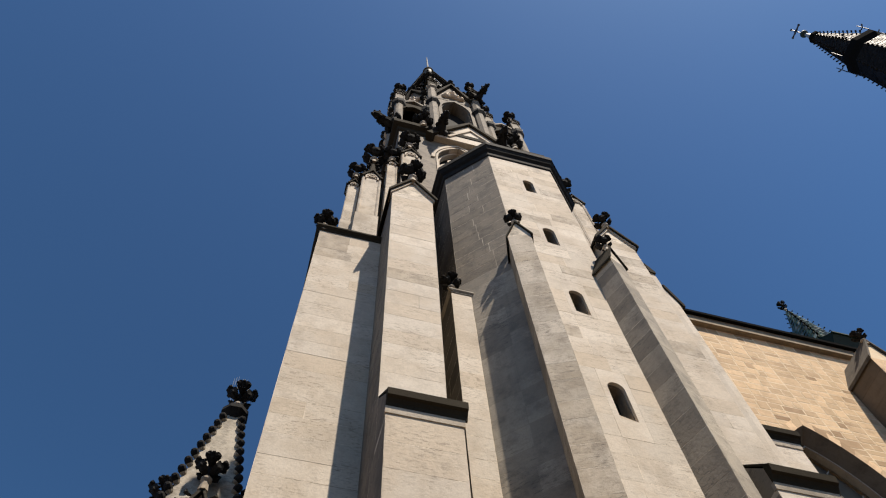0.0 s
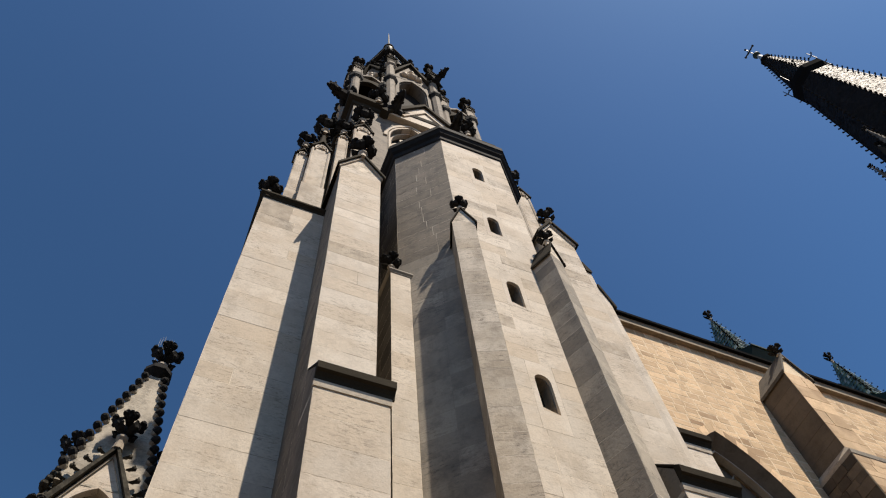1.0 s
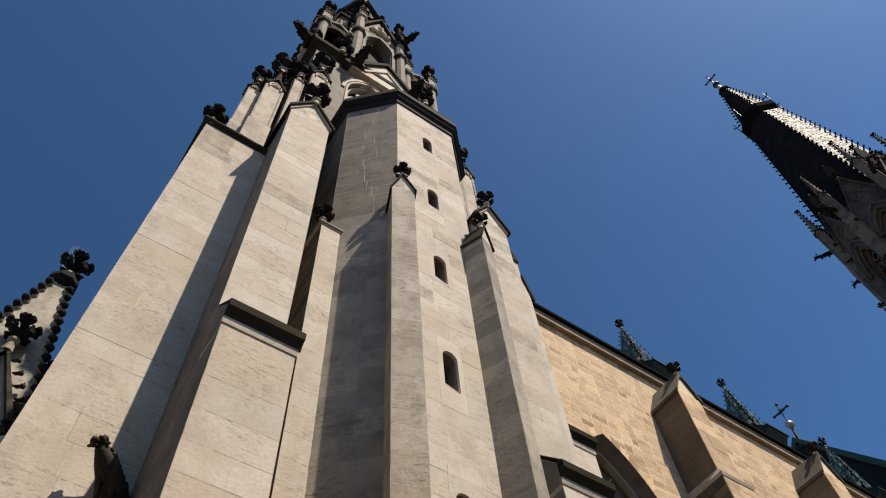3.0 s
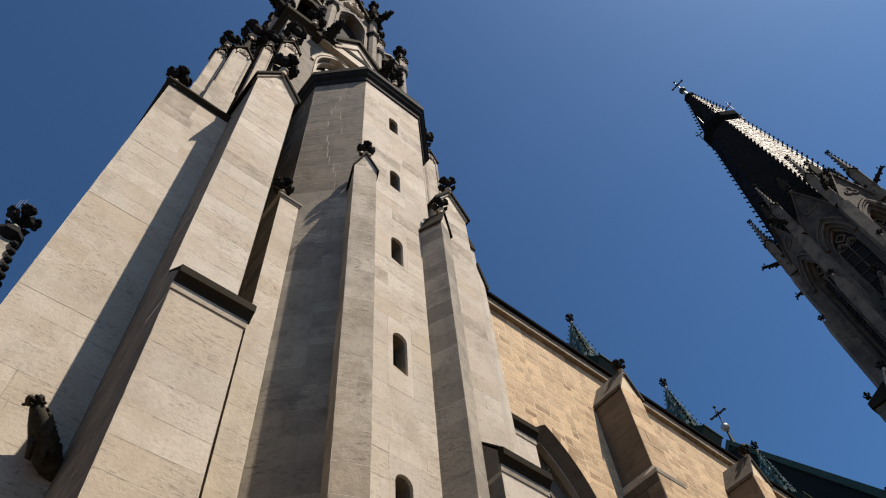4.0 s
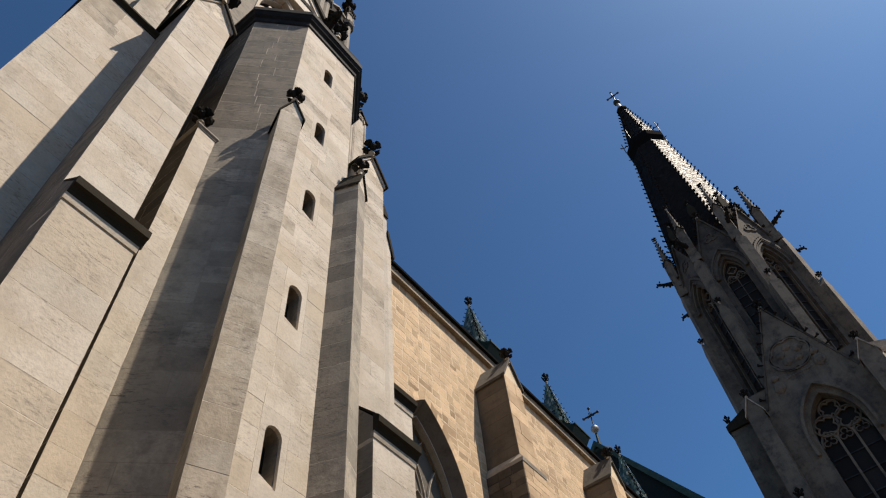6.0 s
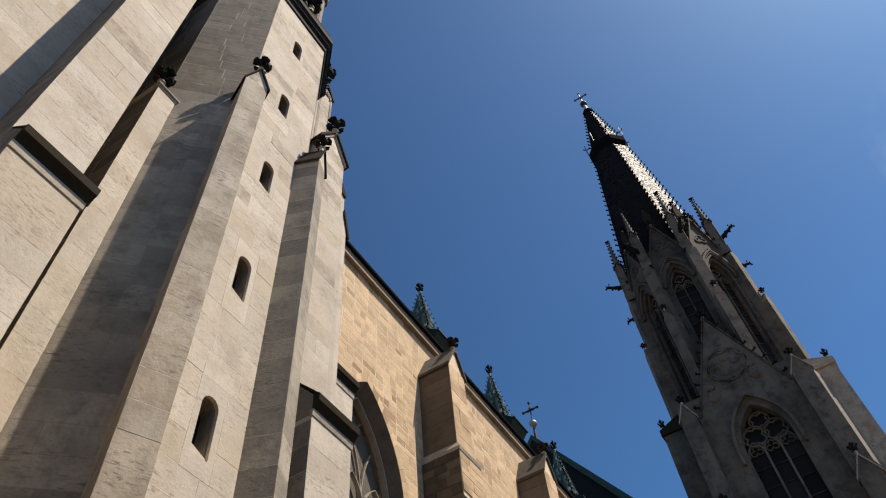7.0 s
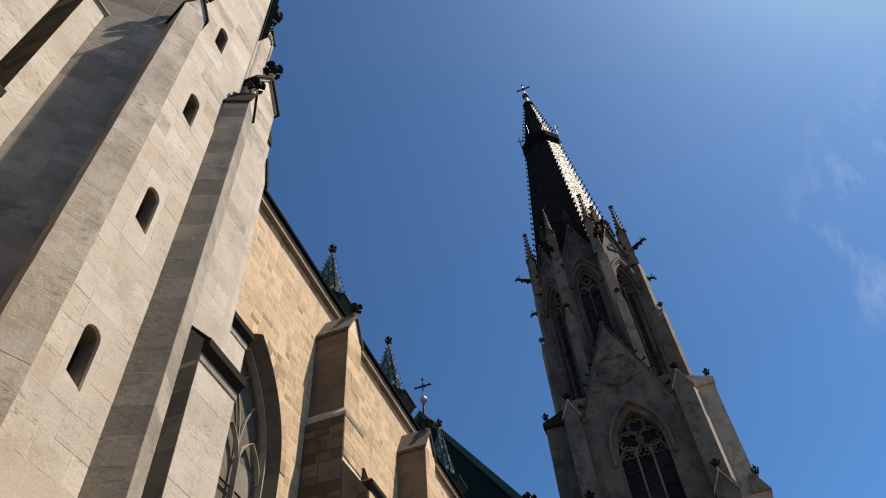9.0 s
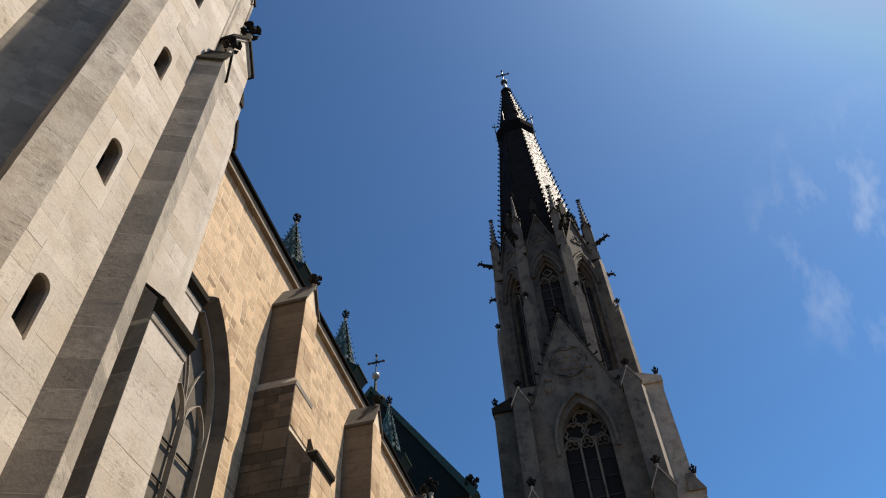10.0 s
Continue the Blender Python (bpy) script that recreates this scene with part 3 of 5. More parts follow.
def front_offset(x0, x1, yf, yb, z, owner, rise=1.25):
    """A moulded drip course along the front of a buttress foot, with a slope of stone back to the stage above."""
    def run(profile, a, b):
        return loft(bmesh.new(), [[(a, y, h) for y, h in profile], [(b, y, h) for y, h in profile]])
    part("offset_bed", run([(yf + 0.05, z - 0.04), (yf - 0.02, z - 0.04), (yf - 0.035, z + 0.1), (yf + 0.05, z + 0.1)], x0 - 0.012, x1 + 0.02), AGED, owner)
    part("offset", run([(yf + 0.002, z + 0.1), (yf - 0.035, z + 0.1), (yf - 0.05, z + 0.17), (yf - 0.09, z + 0.24), (yf - 0.14, z + 0.27), (yf - 0.15, z + 0.42), (yf - 0.06, z + 0.5), (yf + 0.002, z + 0.53)], x0 - 0.004, x1 + 0.06), DARKCAP, owner)
    # side tone darker than the front for the west face's shade
    part("weathering", run([(yf + 0.003, z - 0.06), (yf + 0.003, z + 0.46), (yb, z + rise), (yb + 0.2, z + rise), (yb + 0.2, z - 0.06)], x0 + 0.001, x1 - 0.001), SOOTSHADE if x0 < 5 else GREYSTONE, owner)
    part("weathering_slab", run([(yf - 0.04, z + 0.47), (yb, z + rise + 0.01), (yb, z + rise + 0.07), (yf - 0.04, z + 0.53)], x0 + 0.004, x1 + 0.02), DARKCAP, owner)


def south_pier(cx, w, yf, yb, z1, rise, lowz, ylow, ends, fin, tower_=tower):
    """A tower buttress that faces south: gabled head above, a deeper foot below a moulded offset."""
    fm = frame_of((cx, yf, 0), (1, 0))
    inner = frame_of((cx, yf + CORE, 0), (1, 0))
    p = part("buttress", pier(inner, w - 2 * CORE, yb - yf, lowz, z1, rise), MORTAR, tower_)
    part("coping", gable_cap(fm, w, yb - yf, z1 + 0.02, rise, 0.15, 0.12), DARKCAP, p)
    part("coping_edge", gable_cap(fm, w, 0.3, z1 - 0.12, rise, 0.13, 0.05), ASHLAR, p)
    part("foot", block(cx - w / 2 + CORE, cx + w / 2 - CORE, ylow + CORE, yb, 0, lowz + 0.1), MORTAR, p)
    front_offset(cx - w / 2, cx + w / 2, ylow, yf, 10.72, p)
    finial((cx, yf - 0.02, z1 + rise + 0.05), fin, p, 10)
    stones(p, fm, -w / 2, w / 2, lowz, z1, mean=1.0, aged=(14, 23))
    stones(p, frame_of((cx, ylow, 0), (1, 0)), -w / 2, w / 2, 2.0, 10.69, mean=1.05)
    side = frame_of((cx - w / 2, yb, 0), (0, -1))
    # west sides in darker stone: their shade is put into the colour
    stones(p, side, yb - ends, yb - yf, lowz, z1, SOOTSHADE if cx < 5 else ASHLAR, mean=0.95, gap=0.011)
    stones(p, side, yb - ends, yb - ylow, 2.0, lowz, SOOTSHADE if cx < 5 else GREYSTONE, mean=0.95, gap=0.009)
    return p


BW = south_pier(1.82, 1.22, 7.4, 9.9, 22.2, 1.15, 10.55, 6.7, 8.75, 1.2)
BE = south_pier(8.27, 1.18, 7.4, 9.9, 22.35, 1.05, 10.6, 6.7, 8.9, 0.88)
# stepped east flank of the east buttress
part("flank", block(8.86, 9.04, 7.43, 9.9, 0, 20.75), ASHLAR, BE)
part("flank_coping", extrude_on(frame_of((8.9, 7.38, 0), (1, 0)), [(-0.03, 20.6), (0.16, 20.55), (0.17, 20.66), (-0.03, 21.16)], -2.5, 0.0), DARKCAP, BE)
part("flank", extrude_on(frame_of((0, 7.43, 0), (1, 0)), [(9.041, 0), (9.2, 0), (9.2, 18.95), (9.041, 19.6)], -2.47, 0.0), ASHLAR, BE)
part("flank_coping", extrude_on(frame_of((0, 7.38, 0), (1, 0)), [(9.03, 19.66), (9.25, 18.72), (9.30, 18.66), (9.32, 18.78), (9.08, 19.82), (9.03, 19.86)], -2.5, 0.0), DARKCAP, BE)


def horned_beast(owner):
    """A ram-horned stone beast that leans out of the buttress and turns its head aside."""
    bm = bmesh.new()
    spine = [((1.72, 9.2, 8.28), 0.27), ((1.42, 8.86, 8.40), 0.28), ((1.16, 8.62, 8.54), 0.28), ((0.96, 8.47, 8.70), 0.265), ((0.79, 8.36, 8.88), 0.23), ((0.66, 8.30, 9.04), 0.18), ((0.57, 8.27, 9.15), 0.14)]
    rings = []
    for k, (p, r) in enumerate(spine):
        a, b = Vector(spine[max(k - 1, 0)][0]), Vector(spine[min(k + 1, len(spine) - 1)][0])
        t = (b - a).normalized()
        u = t.cross(Vector((0, 0, 1))).normalized()
        v = u.cross(t)
        rings.append([tuple(Vector(p) + (u * math.cos(q * math.pi / 5) + v * math.sin(q * math.pi / 5)) * r) for q in range(10)])
    loft(bm, rings)
    r_ = random.Random(21)
    for k in range(70):             # tight curls down the mane
        f_ = r_.uniform(1.6, 4.8)
        i0 = int(f_)
        p = Vector(spine[i0][0]).lerp(Vector(spine[i0 + 1][0]), f_ - i0)
        rad = spine[i0][1] * (1 - f_ + i0) + spine[i0 + 1][1] * (f_ - i0)
        a = r_.uniform(-0.9, 1.5)
        blob(bm, tuple(p + Vector((math.cos(a), -0.55, 0.35 * math.sin(a))).normalized() * rad), r_.uniform(0.038, 0.056))
    head = Vector((0.50, 8.24, 9.19))
    way = Vector((-0.62, -0.72, -0.30)).normalized()
    side = way.cross(Vector((0, 0, 1))).normalized()
    up = side.cross(way)
    turn = Matrix((side, way, up)).transposed().to_4x4()
    blob(bm, head, 0.15, (0.95, 1.15, 0.95), rot=turn)
    blob(bm, head + way * 0.16 - up * 0.03, 0.095, (1.0, 1.25, 0.7), rot=turn)
    blob(bm, head + way * 0.14 - up * 0.135, 0.07, (0.95, 1.3, 0.5), rot=turn)
    for sg in (-1, 1):
        blob(bm, head + way * 0.13 + side * sg * 0.075 + up * 0.06, 0.042)
        blob(bm, head + side * sg * 0.19 - up * 0.04, 0.055, (1.5, 0.7, 0.8), rot=turn)
        horn = []
        for k in range(11):
            a = 0.4 + k * 0.5
            c = head + side * sg * (0.085 + 0.006 * k) + up * (0.035 + 0.075 * math.sin(a)) - way * (0.01 + 0.085 * math.cos(a))
            rad = 0.07 - 0.0035 * k
            rad_dir = (up * math.sin(a) - way * math.cos(a)).normalized()
            horn.append([tuple(c + (rad_dir * math.cos(q * math.pi / 3) + side * math.sin(q * math.pi / 3)) * rad) for q in range(6)])
        loft(bm, horn)
        leg = [Vector((0.98 + 0.13 * sg, 8.48, 8.66)), Vector((0.98 + 0.15 * sg, 8.40, 8.38)), Vector((1.08 + 0.14 * sg, 8.56, 8.10))]
        loft(bm, [[tuple(p + Vector((math.cos(q), 0.6 * math.sin(q), 0.5 * math.sin(q))) * w_) for q in [i * math.pi / 3 for i in range(6)]] for p, w_ in zip(leg, (0.10, 0.075, 0.06))])
    place = Matrix.Translation((0.513, 8.330, 9.281)) @ Matrix.Scale(0.64, 4) @ Matrix.Translation(-head)
    bmesh.ops.transform(bm, matrix=place, verts=bm.verts)
    return part("gargoyle", bm, BEAST, owner, "dark stone beast with curled horns", smooth=True)


# buttress that runs west from the south-west corner
LY = 8.75
BL = part("buttress", block(-0.57 + CORE, 1.3, LY + CORE, 11.0, 0, 21.3), MORTAR, tower)
part("coping", moulded_cap(-0.57, 1.25, LY, 11.0, 21.3, 0.34, 0.12), DARKCAP, BL)
finial((-0.48, LY + 0.05, 21.5), 0.98, BL)
stones(BL, frame_of((0, LY, 0), (1, 0)), -0.57, 1.22, 1.0, 21.3, mean=1.3, aged=(13, 24))
stones(BL, frame_of((-0.57, 11.0, 0), (0, -1)), 0, 2.25, 1.0, 21.3, mean=0.95)
horned_beast(BL)

# pier in the corner between the buttress and the stair turret
BR = part("corner_pier", block(2.955 + CORE, 3.47, 8.02 + CORE, 9.8, 0, 17.75), MORTAR, tower)
part("coping", moulded_cap(2.955, 3.47, 8.02, 9.8, 17.75, 0.2, 0.06), GREYSTONE, BR)
finial((2.98, 8.06, 17.9), 0.75, BR)
stones(BR, frame_of((2.955, 8.02, 0), (1, 0)), 0, 0.515, 1.0, 17.75, mean=0.9)
# west side laid in dark blocks for the shade of the gap
stones(BR, frame_of((2.955, 9.8, 0), (0, -1)), 0, 1.78, 4.0, 17.75, SHADEGRIME, mean=0.9)

# ---- stair turret ----
OCT = [(4.52, 7.0), (6.85, 7.0), (8.11, 8.26), (8.11, 10.5), (3.26, 10.5), (3.26, 8.26)]
SLITS = [(8.65, 9.75), (12.25, 13.4), (16.1, 17.2), (19.95, 21.05), (24.1, 25.2)]


def inset(poly, d):
    n, out = len(poly), []
    for i in range(n):
        p, a, b = (Vector(poly[k % n]) for k in (i, i - 1, i + 1))
        e1, e2 = (p - a).normalized(), (b - p).normalized()
        n1, n2 = Vector((-e1.y, e1.x)), Vector((-e2.y, e2.x))
        out.append(tuple(p + (n1 + n2) / (1 + n1.dot(n2)) * d))
    return out


inner = inset(OCT, CORE)
TUR = part("stair_turret", prism([(inner[0][0], 7.42), (inner[1][0], 7.42)] + inner[2:], 0, 27.2), MORTAR, tower)
fmT = frame_of((4.52, 7.0, 0), (1, 0))
TW = 6.85 - 4.52
CS = 5.70 - 4.52
holes = []
sz = [(max(q for q in LINES if q < a - 0.06), min(q for q in LINES if q > b + 0.08)) for a, b in SLITS]
solid = [0.0] + [z for ab in sz for z in ab] + [27.2]
for z0, z1 in zip(solid[::2], solid[1::2]):
    part("turret_front", extrude_on(fmT, [(CORE, z0), (TW - CORE, z0), (TW - CORE, z1), (CORE, z1)], -0.45, -CORE), MORTAR, tower)
for z0, z1 in sz:
    for q0, q1 in ((CORE, CS - 0.3), (CS + 0.3, TW - CORE)):
        part("turret_front", extrude_on(fmT, [(q0, z0), (q1, z0), (q1, z1), (q0, z1)], -0.45, -CORE), MORTAR, tower)
for (a, b), (z0, z1) in zip(SLITS, sz):
    def slit_ring(hw, lo, hi, d0, d1):
        ar = [(CS + hw * math.cos(t), b - 0.2 + hi + 0.2 * math.sin(t)) for t in [math.pi * (1 - i / 8) for i in range(9)]]
        return extrude_on(fmT, [(CS - 0.3, z0), (CS, z0), (CS, a + lo), (CS - hw, a + lo)] + ar + [(CS + hw, a + lo), (CS, a + lo), (CS, z0), (CS + 0.3, z0), (CS + 0.3, z1), (CS - 0.3, z1)], d0, d1)
    sw = part("slit_window", slit_ring(0.178, -0.015, 0.012, -0.07, 0.002), ASHLAR, tower)
    # jamb darker than its frame: shade of the recess put into the colour
    part("reveal", slit_ring(0.155, 0.01, -0.01, -0.42, -0.071), SOOTSHADE, sw)
    part("sill", extrude_on(fmT, [(CS - 0.165, a), (CS + 0.165, a), (CS + 0.165, a + 0.05), (CS - 0.165, a + 0.16)], -0.4, -0.04), ASHLAR, sw)
    # black sheet stands for the dark inside of the slit
    part("pane", extrude_on(fmT, [(CS - 0.165, a), (CS + 0.165, a), (CS + 0.165, b), (CS - 0.165, b)], -0.38, -0.35), SOOT, sw)
    holes.append((CS - 0.3, CS + 0.3, z0, z1))
stones(TUR, fmT, 0, TW, 1.0, 27.2, mean=1.0, holes=holes, aged=(12, 30))
SWL = 1.26 * math.sqrt(2)
fmSW = frame_of((3.26, 8.26, 0), (1, -1))
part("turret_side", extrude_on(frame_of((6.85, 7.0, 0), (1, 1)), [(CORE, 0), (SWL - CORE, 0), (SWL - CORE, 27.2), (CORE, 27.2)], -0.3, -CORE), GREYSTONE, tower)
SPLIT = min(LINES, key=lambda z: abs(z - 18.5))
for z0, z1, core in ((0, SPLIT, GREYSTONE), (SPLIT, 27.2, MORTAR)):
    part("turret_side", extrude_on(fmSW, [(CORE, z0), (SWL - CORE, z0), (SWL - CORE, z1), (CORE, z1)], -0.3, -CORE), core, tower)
# south-west face darker than the front: its weak grazing light is put into colour
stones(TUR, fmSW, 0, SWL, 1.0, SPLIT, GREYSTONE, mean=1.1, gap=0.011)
stones(TUR, fmSW, 0, SWL, SPLIT, 27.2, SOOTSHADE, mean=1.0)
# west face darker still, painted for its shade
stones(TUR, frame_of((3.26, 10.5, 0), (0, -1)), 0, 2.24, 10.0, 27.2, SHADEGRIME, mean=1.0)
part("cornice", loft(bmesh.new(), [[(x, y, z) for x, y in inset(OCT, -o)] for o, z in ((0.01, 27.05), (0.05, 27.1), (0.07, 27.35), (0.16, 27.45), (0.22, 27.62), (0.26, 27.66), (0.26, 27.95), (0.1, 28.1), (-0.8, 29.2))]), SOOT, TUR)


def diagonal_pier(cx, cy, sx, w, proj, z1, rise):
    d = Vector((sx * math.sin(radians(22.5)), -math.cos(radians(22.5))))
    u = (-d.y, d.x)
    fm = frame_of((cx + d.x * proj, cy + d.y * proj, 0), u)
    fi = frame_of((cx + d.x * (proj - CORE), cy + d.y * (proj - CORE), 0), u)
    p = part("shaft", pier(fi, w - 2 * CORE, 1.1, 0, z1, rise), MORTAR, tower)
    part("coping", gable_cap(fm, w, 0.9, z1 + 0.01, rise, 0.085, 0.055), DARKCAP, p)
    finial(fm(0, -0.06, z1 + rise + 0.04), 0.66, p, 22.5 * sx)
    # pale stone on the sunlit left front, grey on the shaded faces
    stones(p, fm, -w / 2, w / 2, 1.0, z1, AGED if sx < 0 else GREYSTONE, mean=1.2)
    if sx < 0:          # moulded ledge where the foot of the shaft steps out
        part("ledge", loft(bmesh.new(), [[fm(a, d_, h) for d_, h in ((-0.05, 6.12), (0.03, 6.16), (0.11, 6.26), (0.12, 6.38), (0.05, 6.5), (-0.05, 6.62))] for a in (-w / 2 - 0.05, w / 2 + 0.05)]), AGED, p)
    left = fm(-w / 2, -1.1, 0)
    stones(p, frame_of(left, (d.x, d.y)), 0.3, 1.1, 1.0, z1, GREYSTONE, mean=1.2)
    right = fm(w / 2, 0, 0)
    stones(p, frame_of(right, (-d.x, -d.y)), 0, 0.6, 1.0, z1, GREYSTONE, mean=1.2)


diagonal_pier(4.55, 7.0, -1, 0.57, 0.57, 18.6, 0.8)
diagonal_pier(6.76, 7.0, 1, 0.50, 0.52, 18.5, 0.8)

# ---- west tower: pinnacles, balcony, belfry, spire ----
pinnacle(0.14, 9.95, 21.6, 0.38, 28.4, 31.0, tower, AGED, 1.1, cap=DARKCAP, bud=0.3, plinth=0.46)
pinnacle(0.74, 9.8, 21.6, 0.64, 28.9, 33.3, tower, AGED, 1.5, cap=DARKCAP, bud=0.3, plinth=0.46)
# dark mass added behind the pinnacles, shade put into its colour
part("flank", block(0.2, 1.36, 10.2, 11.6, 21.0, 30.0), SHADEGRIME, tower)
pinnacle(1.48, 9.55, 22.0, 0.36, 30.8, 33.0, tower, AGED, 1.2, cap=DARKCAP, bud=0.3)
pinnacle(2.22, 9.55, 22.0, 0.70, 32.1, 35.8, tower, AGED, 1.5, cap=DARKCAP, bud=0.3)
pinnacle(9.22, 9.6, 22.0, 0.32, 31.6, 33.2, tower, AGED, 1.0, cap=DARKCAP, bud=0.3)
pinnacle(9.88, 9.9, 22.0, 0.66, 32.4, 35.9, tower, AGED, 1.5, cap=DARKCAP, bud=0.3)
CX, CY = 5.2, 13.4
bm = bmesh.new()
R4 = lambda o, z: [(TXU - o, TY0 - o, z), (TX1 + o, TY0 - o, z), (TX1 + o, TY1 + o, z), (TXU - o, TY1 + o, z)]
loft(bm, [R4(0, 37.6), R4(0.08, 37.7), R4(0.12, 38.0), R4(0.34, 38.15), R4(0.36, 38.5), R4(0.1, 38.6)])
part("balcony", bm, DARKCAP, tower)
AP = 3.4
side8 = 2 * AP * math.tan(math.pi / 8)
for k in range(8):
    a = -math.pi / 2 + k * math.pi / 4
    o = Vector((math.cos(a), math.sin(a)))
    u = (-o.y, o.x)
    fm = frame_of((CX + o.x * AP, CY + o.y * AP, 0), u)
    h = side8 / 2
    ar = pointed(0, 1.7, 46.0, 1.9)
    part("belfry_wall", arched_wall(fm, -h, h, 38.4, 49.0, [(ar[0][0], 40.4)] + ar + [(ar[-1][0], 40.4)], -0.7, 0), SOOTSHADE, tower)
    part("parapet", extrude_on(fm, [(-0.85, 38.4), (0.85, 38.4), (0.85, 40.4), (-0.85, 40.4)], -0.5, -0.1), DARKCAP, tower)
    # flat black sheet in place of the dark inside of the belfry
    part("louvre_screen", extrude_on(fm, [(-0.9, 38.4), (0.9, 38.4), (0.9, 47.8), (-0.9, 47.8)], -0.69, -0.64), SOOT, tower)
    if k in (7, 0, 1, 6):
        bm = bmesh.new()
        band(fm, pointed(0, 2.0, 46.0, 2.1), 0.2, -0.1, 0.12, bm)
        band(fm, [(-1.0, 40.4), (-1.0, 46.0)], 0.2, -0.1, 0.12, bm)
        band(fm, [(1.0, 40.4), (1.0, 46.0)], 0.2, -0.1, 0.12, bm)
        part("arch_mould", bm, SOOTSHADE, tower)
        part("gable", extrude_on(fm, [(-h, 48.4), (h, 48.4), (0, 52.6)], -0.35, 0.02), SOOTSHADE, tower)
        part("gable_coping", band(fm, [(-h - 0.1, 48.1), (0, 52.8), (h + 0.1, 48.1)], 0.3, -0.4, 0.25), DARKCAP, tower)
        bm = bmesh.new()
        band(fm, foil(0, 49.7, 0.75, 3, math.pi / 2), 0.12, 0.02, 0.12, bm, True)
        part("blind_tracery", bm, ASHLAR, tower)
        # pale lumps added to stand for a bright sunlit patch in the gable
        for bx, bz, br in ((-0.5, 49.2, 0.3), (0.0, 49.35, 0.38), (0.5, 49.2, 0.3), (0.0, 50.3, 0.3), (-0.3, 49.7, 0.2), (0.3, 49.8, 0.22)):
            bm = bmesh.new()
            blob(bm, fm(bx, 0.04, bz), br, (1, 1, 0.55))
            part("leaf_boss", bm, ASHLAR, tower, smooth=True)
        crocket_run(fm(-h, 0.1, 48.4), fm(0, 0.1, 52.8), 4, 0.5, (-u[0], -u[1]), tower)
        crocket_run(fm(h, 0.1, 48.4), fm(0, 0.1, 52.8), 4, 0.5, u, tower)
        finial(fm(0, 0, 52.8), 1.0, tower)
    c8 = Vector((CX, CY)) + Vector((math.cos(a + math.pi / 8), math.sin(a + math.pi / 8))) * (AP / math.cos(math.pi / 8) + 0.1)
    part("corner_shaft", turned(c8.x, c8.y, [(0.3, 38.4), (0.3, 49.5), (0.42, 49.7), (0.42, 50.0)], 8), SOOTSHADE, tower)
    part("shaft_ring", turned(c8.x, c8.y, [(0.31, 45.6), (0.46, 45.9), (0.46, 46.2), (0.31, 46.4)], 8), SOOT, tower)
    if k in (6, 7, 0, 1, 5):
        pinnacle(c8.x, c8.y, 49.8, 0.5, 51.5, 54.6, tower, DARKCAP, 1.0, crockets=3)
        way = (math.cos(a + math.pi / 8), math.sin(a + math.pi / 8), 0.25)
        if way[0] > 0:
            gargoyle((c8.x, c8.y, 49.2), way, 1.5, tower, slim=0.75)
for tx, sx in ((2.62, -1), (8.15, 1)):
    ty = 11.0
    tab = part("tabernacle", block(tx - 1.15, tx + 1.15, ty - 1.05, ty + 1.05, 38.4, 39.0), DARKCAP, tower)
    for ox in (-0.88, 0.88):
        for oy in (-0.8, 0.8):
            part("column", turned(tx + ox, ty + oy, [(0.27, 39.0), (0.27, 39.3), (0.25, 39.45), (0.25, 44.0), (0.3, 44.4), (0.33, 44.7), (0.33, 45.0)], 12), SOOTSHADE, tab, smooth=False)
            pinnacle(tx + ox, ty + oy, 45.0, 0.5, 46.6, 49.4, tower, SOOTSHADE, 1.2, crockets=4, cap=DARKCAP, bud=0.5)
            part("abacus", turned(tx + ox, ty + oy, [(0.22, 44.1), (0.42, 44.5), (0.45, 44.9), (0.36, 45.1)], 8), SOOT, tab)
    for u, o in (((1, 0), (0, -0.8)), ((0, 1), (0.88, 0)), ((-1, 0), (0, 0.8)), ((0, -1), (-0.88, 0))):
        fm = frame_of((tx + o[0], ty + o[1], 0), u)
        ar = pointed(0, 1.35, 43.6, 1.1)
        part("arch", arched_wall(fm, -0.8, 0.8, 43.6, 45.2, ar, -0.15, 0.12), DARKCAP, tab)
        part("arch_coping", band(fm, [(-0.85, 45.0), (0, 46.0), (0.85, 45.0)], 0.2, -0.15, 0.2), SOOTSHADE, tab)
    part("roof", turned(tx, ty, [(1.1, 45.2), (0.1, 49.0)], 4, turn=0.5), SLATE, tab)
    if sx < 0:
        gargoyle((tx + sx * 0.9, ty - 1.0, 39.0), (sx * 0.95, -0.3, -0.02), 1.5, tower)
    gargoyle((tx - sx * 1.1, ty - 1.3, 37.9), (-sx * 0.1, -1, 0.1), 1.4, tower)
    finial((tx - 0.3 * sx, TY0 - 0.3, 38.5), 1.5, tower)
sp = part("spire", turned(CX - 0.2, CY, [(3.2, 50.0), (0.28, 72.5), (0.28, 73.4)], 8, turn=0.5), SLATE, tower)
slate_covering(CX - 0.2, CY, 3.22, 50.0, 0.3, 72.4, 8, 0.35, tower, SLATE)
for k in range(8):
    a = (k + 0.5) * math.pi / 4
    d = (math.cos(a), math.sin(a))
    crocket_run((CX - 0.2 + d[0] * 3.1, CY + d[1] * 3.1, 51), (CX - 0.2 + d[0] * 0.3, CY + d[1] * 0.3, 72.4), 26, 0.5, d, tower)
    if k in (5, 6):
        part("ridge_flashing", loft(bmesh.new(), [ring(CX - 0.2 + d[0] * r_, CY + d[1] * r_, 0.07, 6, z) for r_, z in ((3.2, 50.2), (0.28, 72.4))]), ZINC, tower)
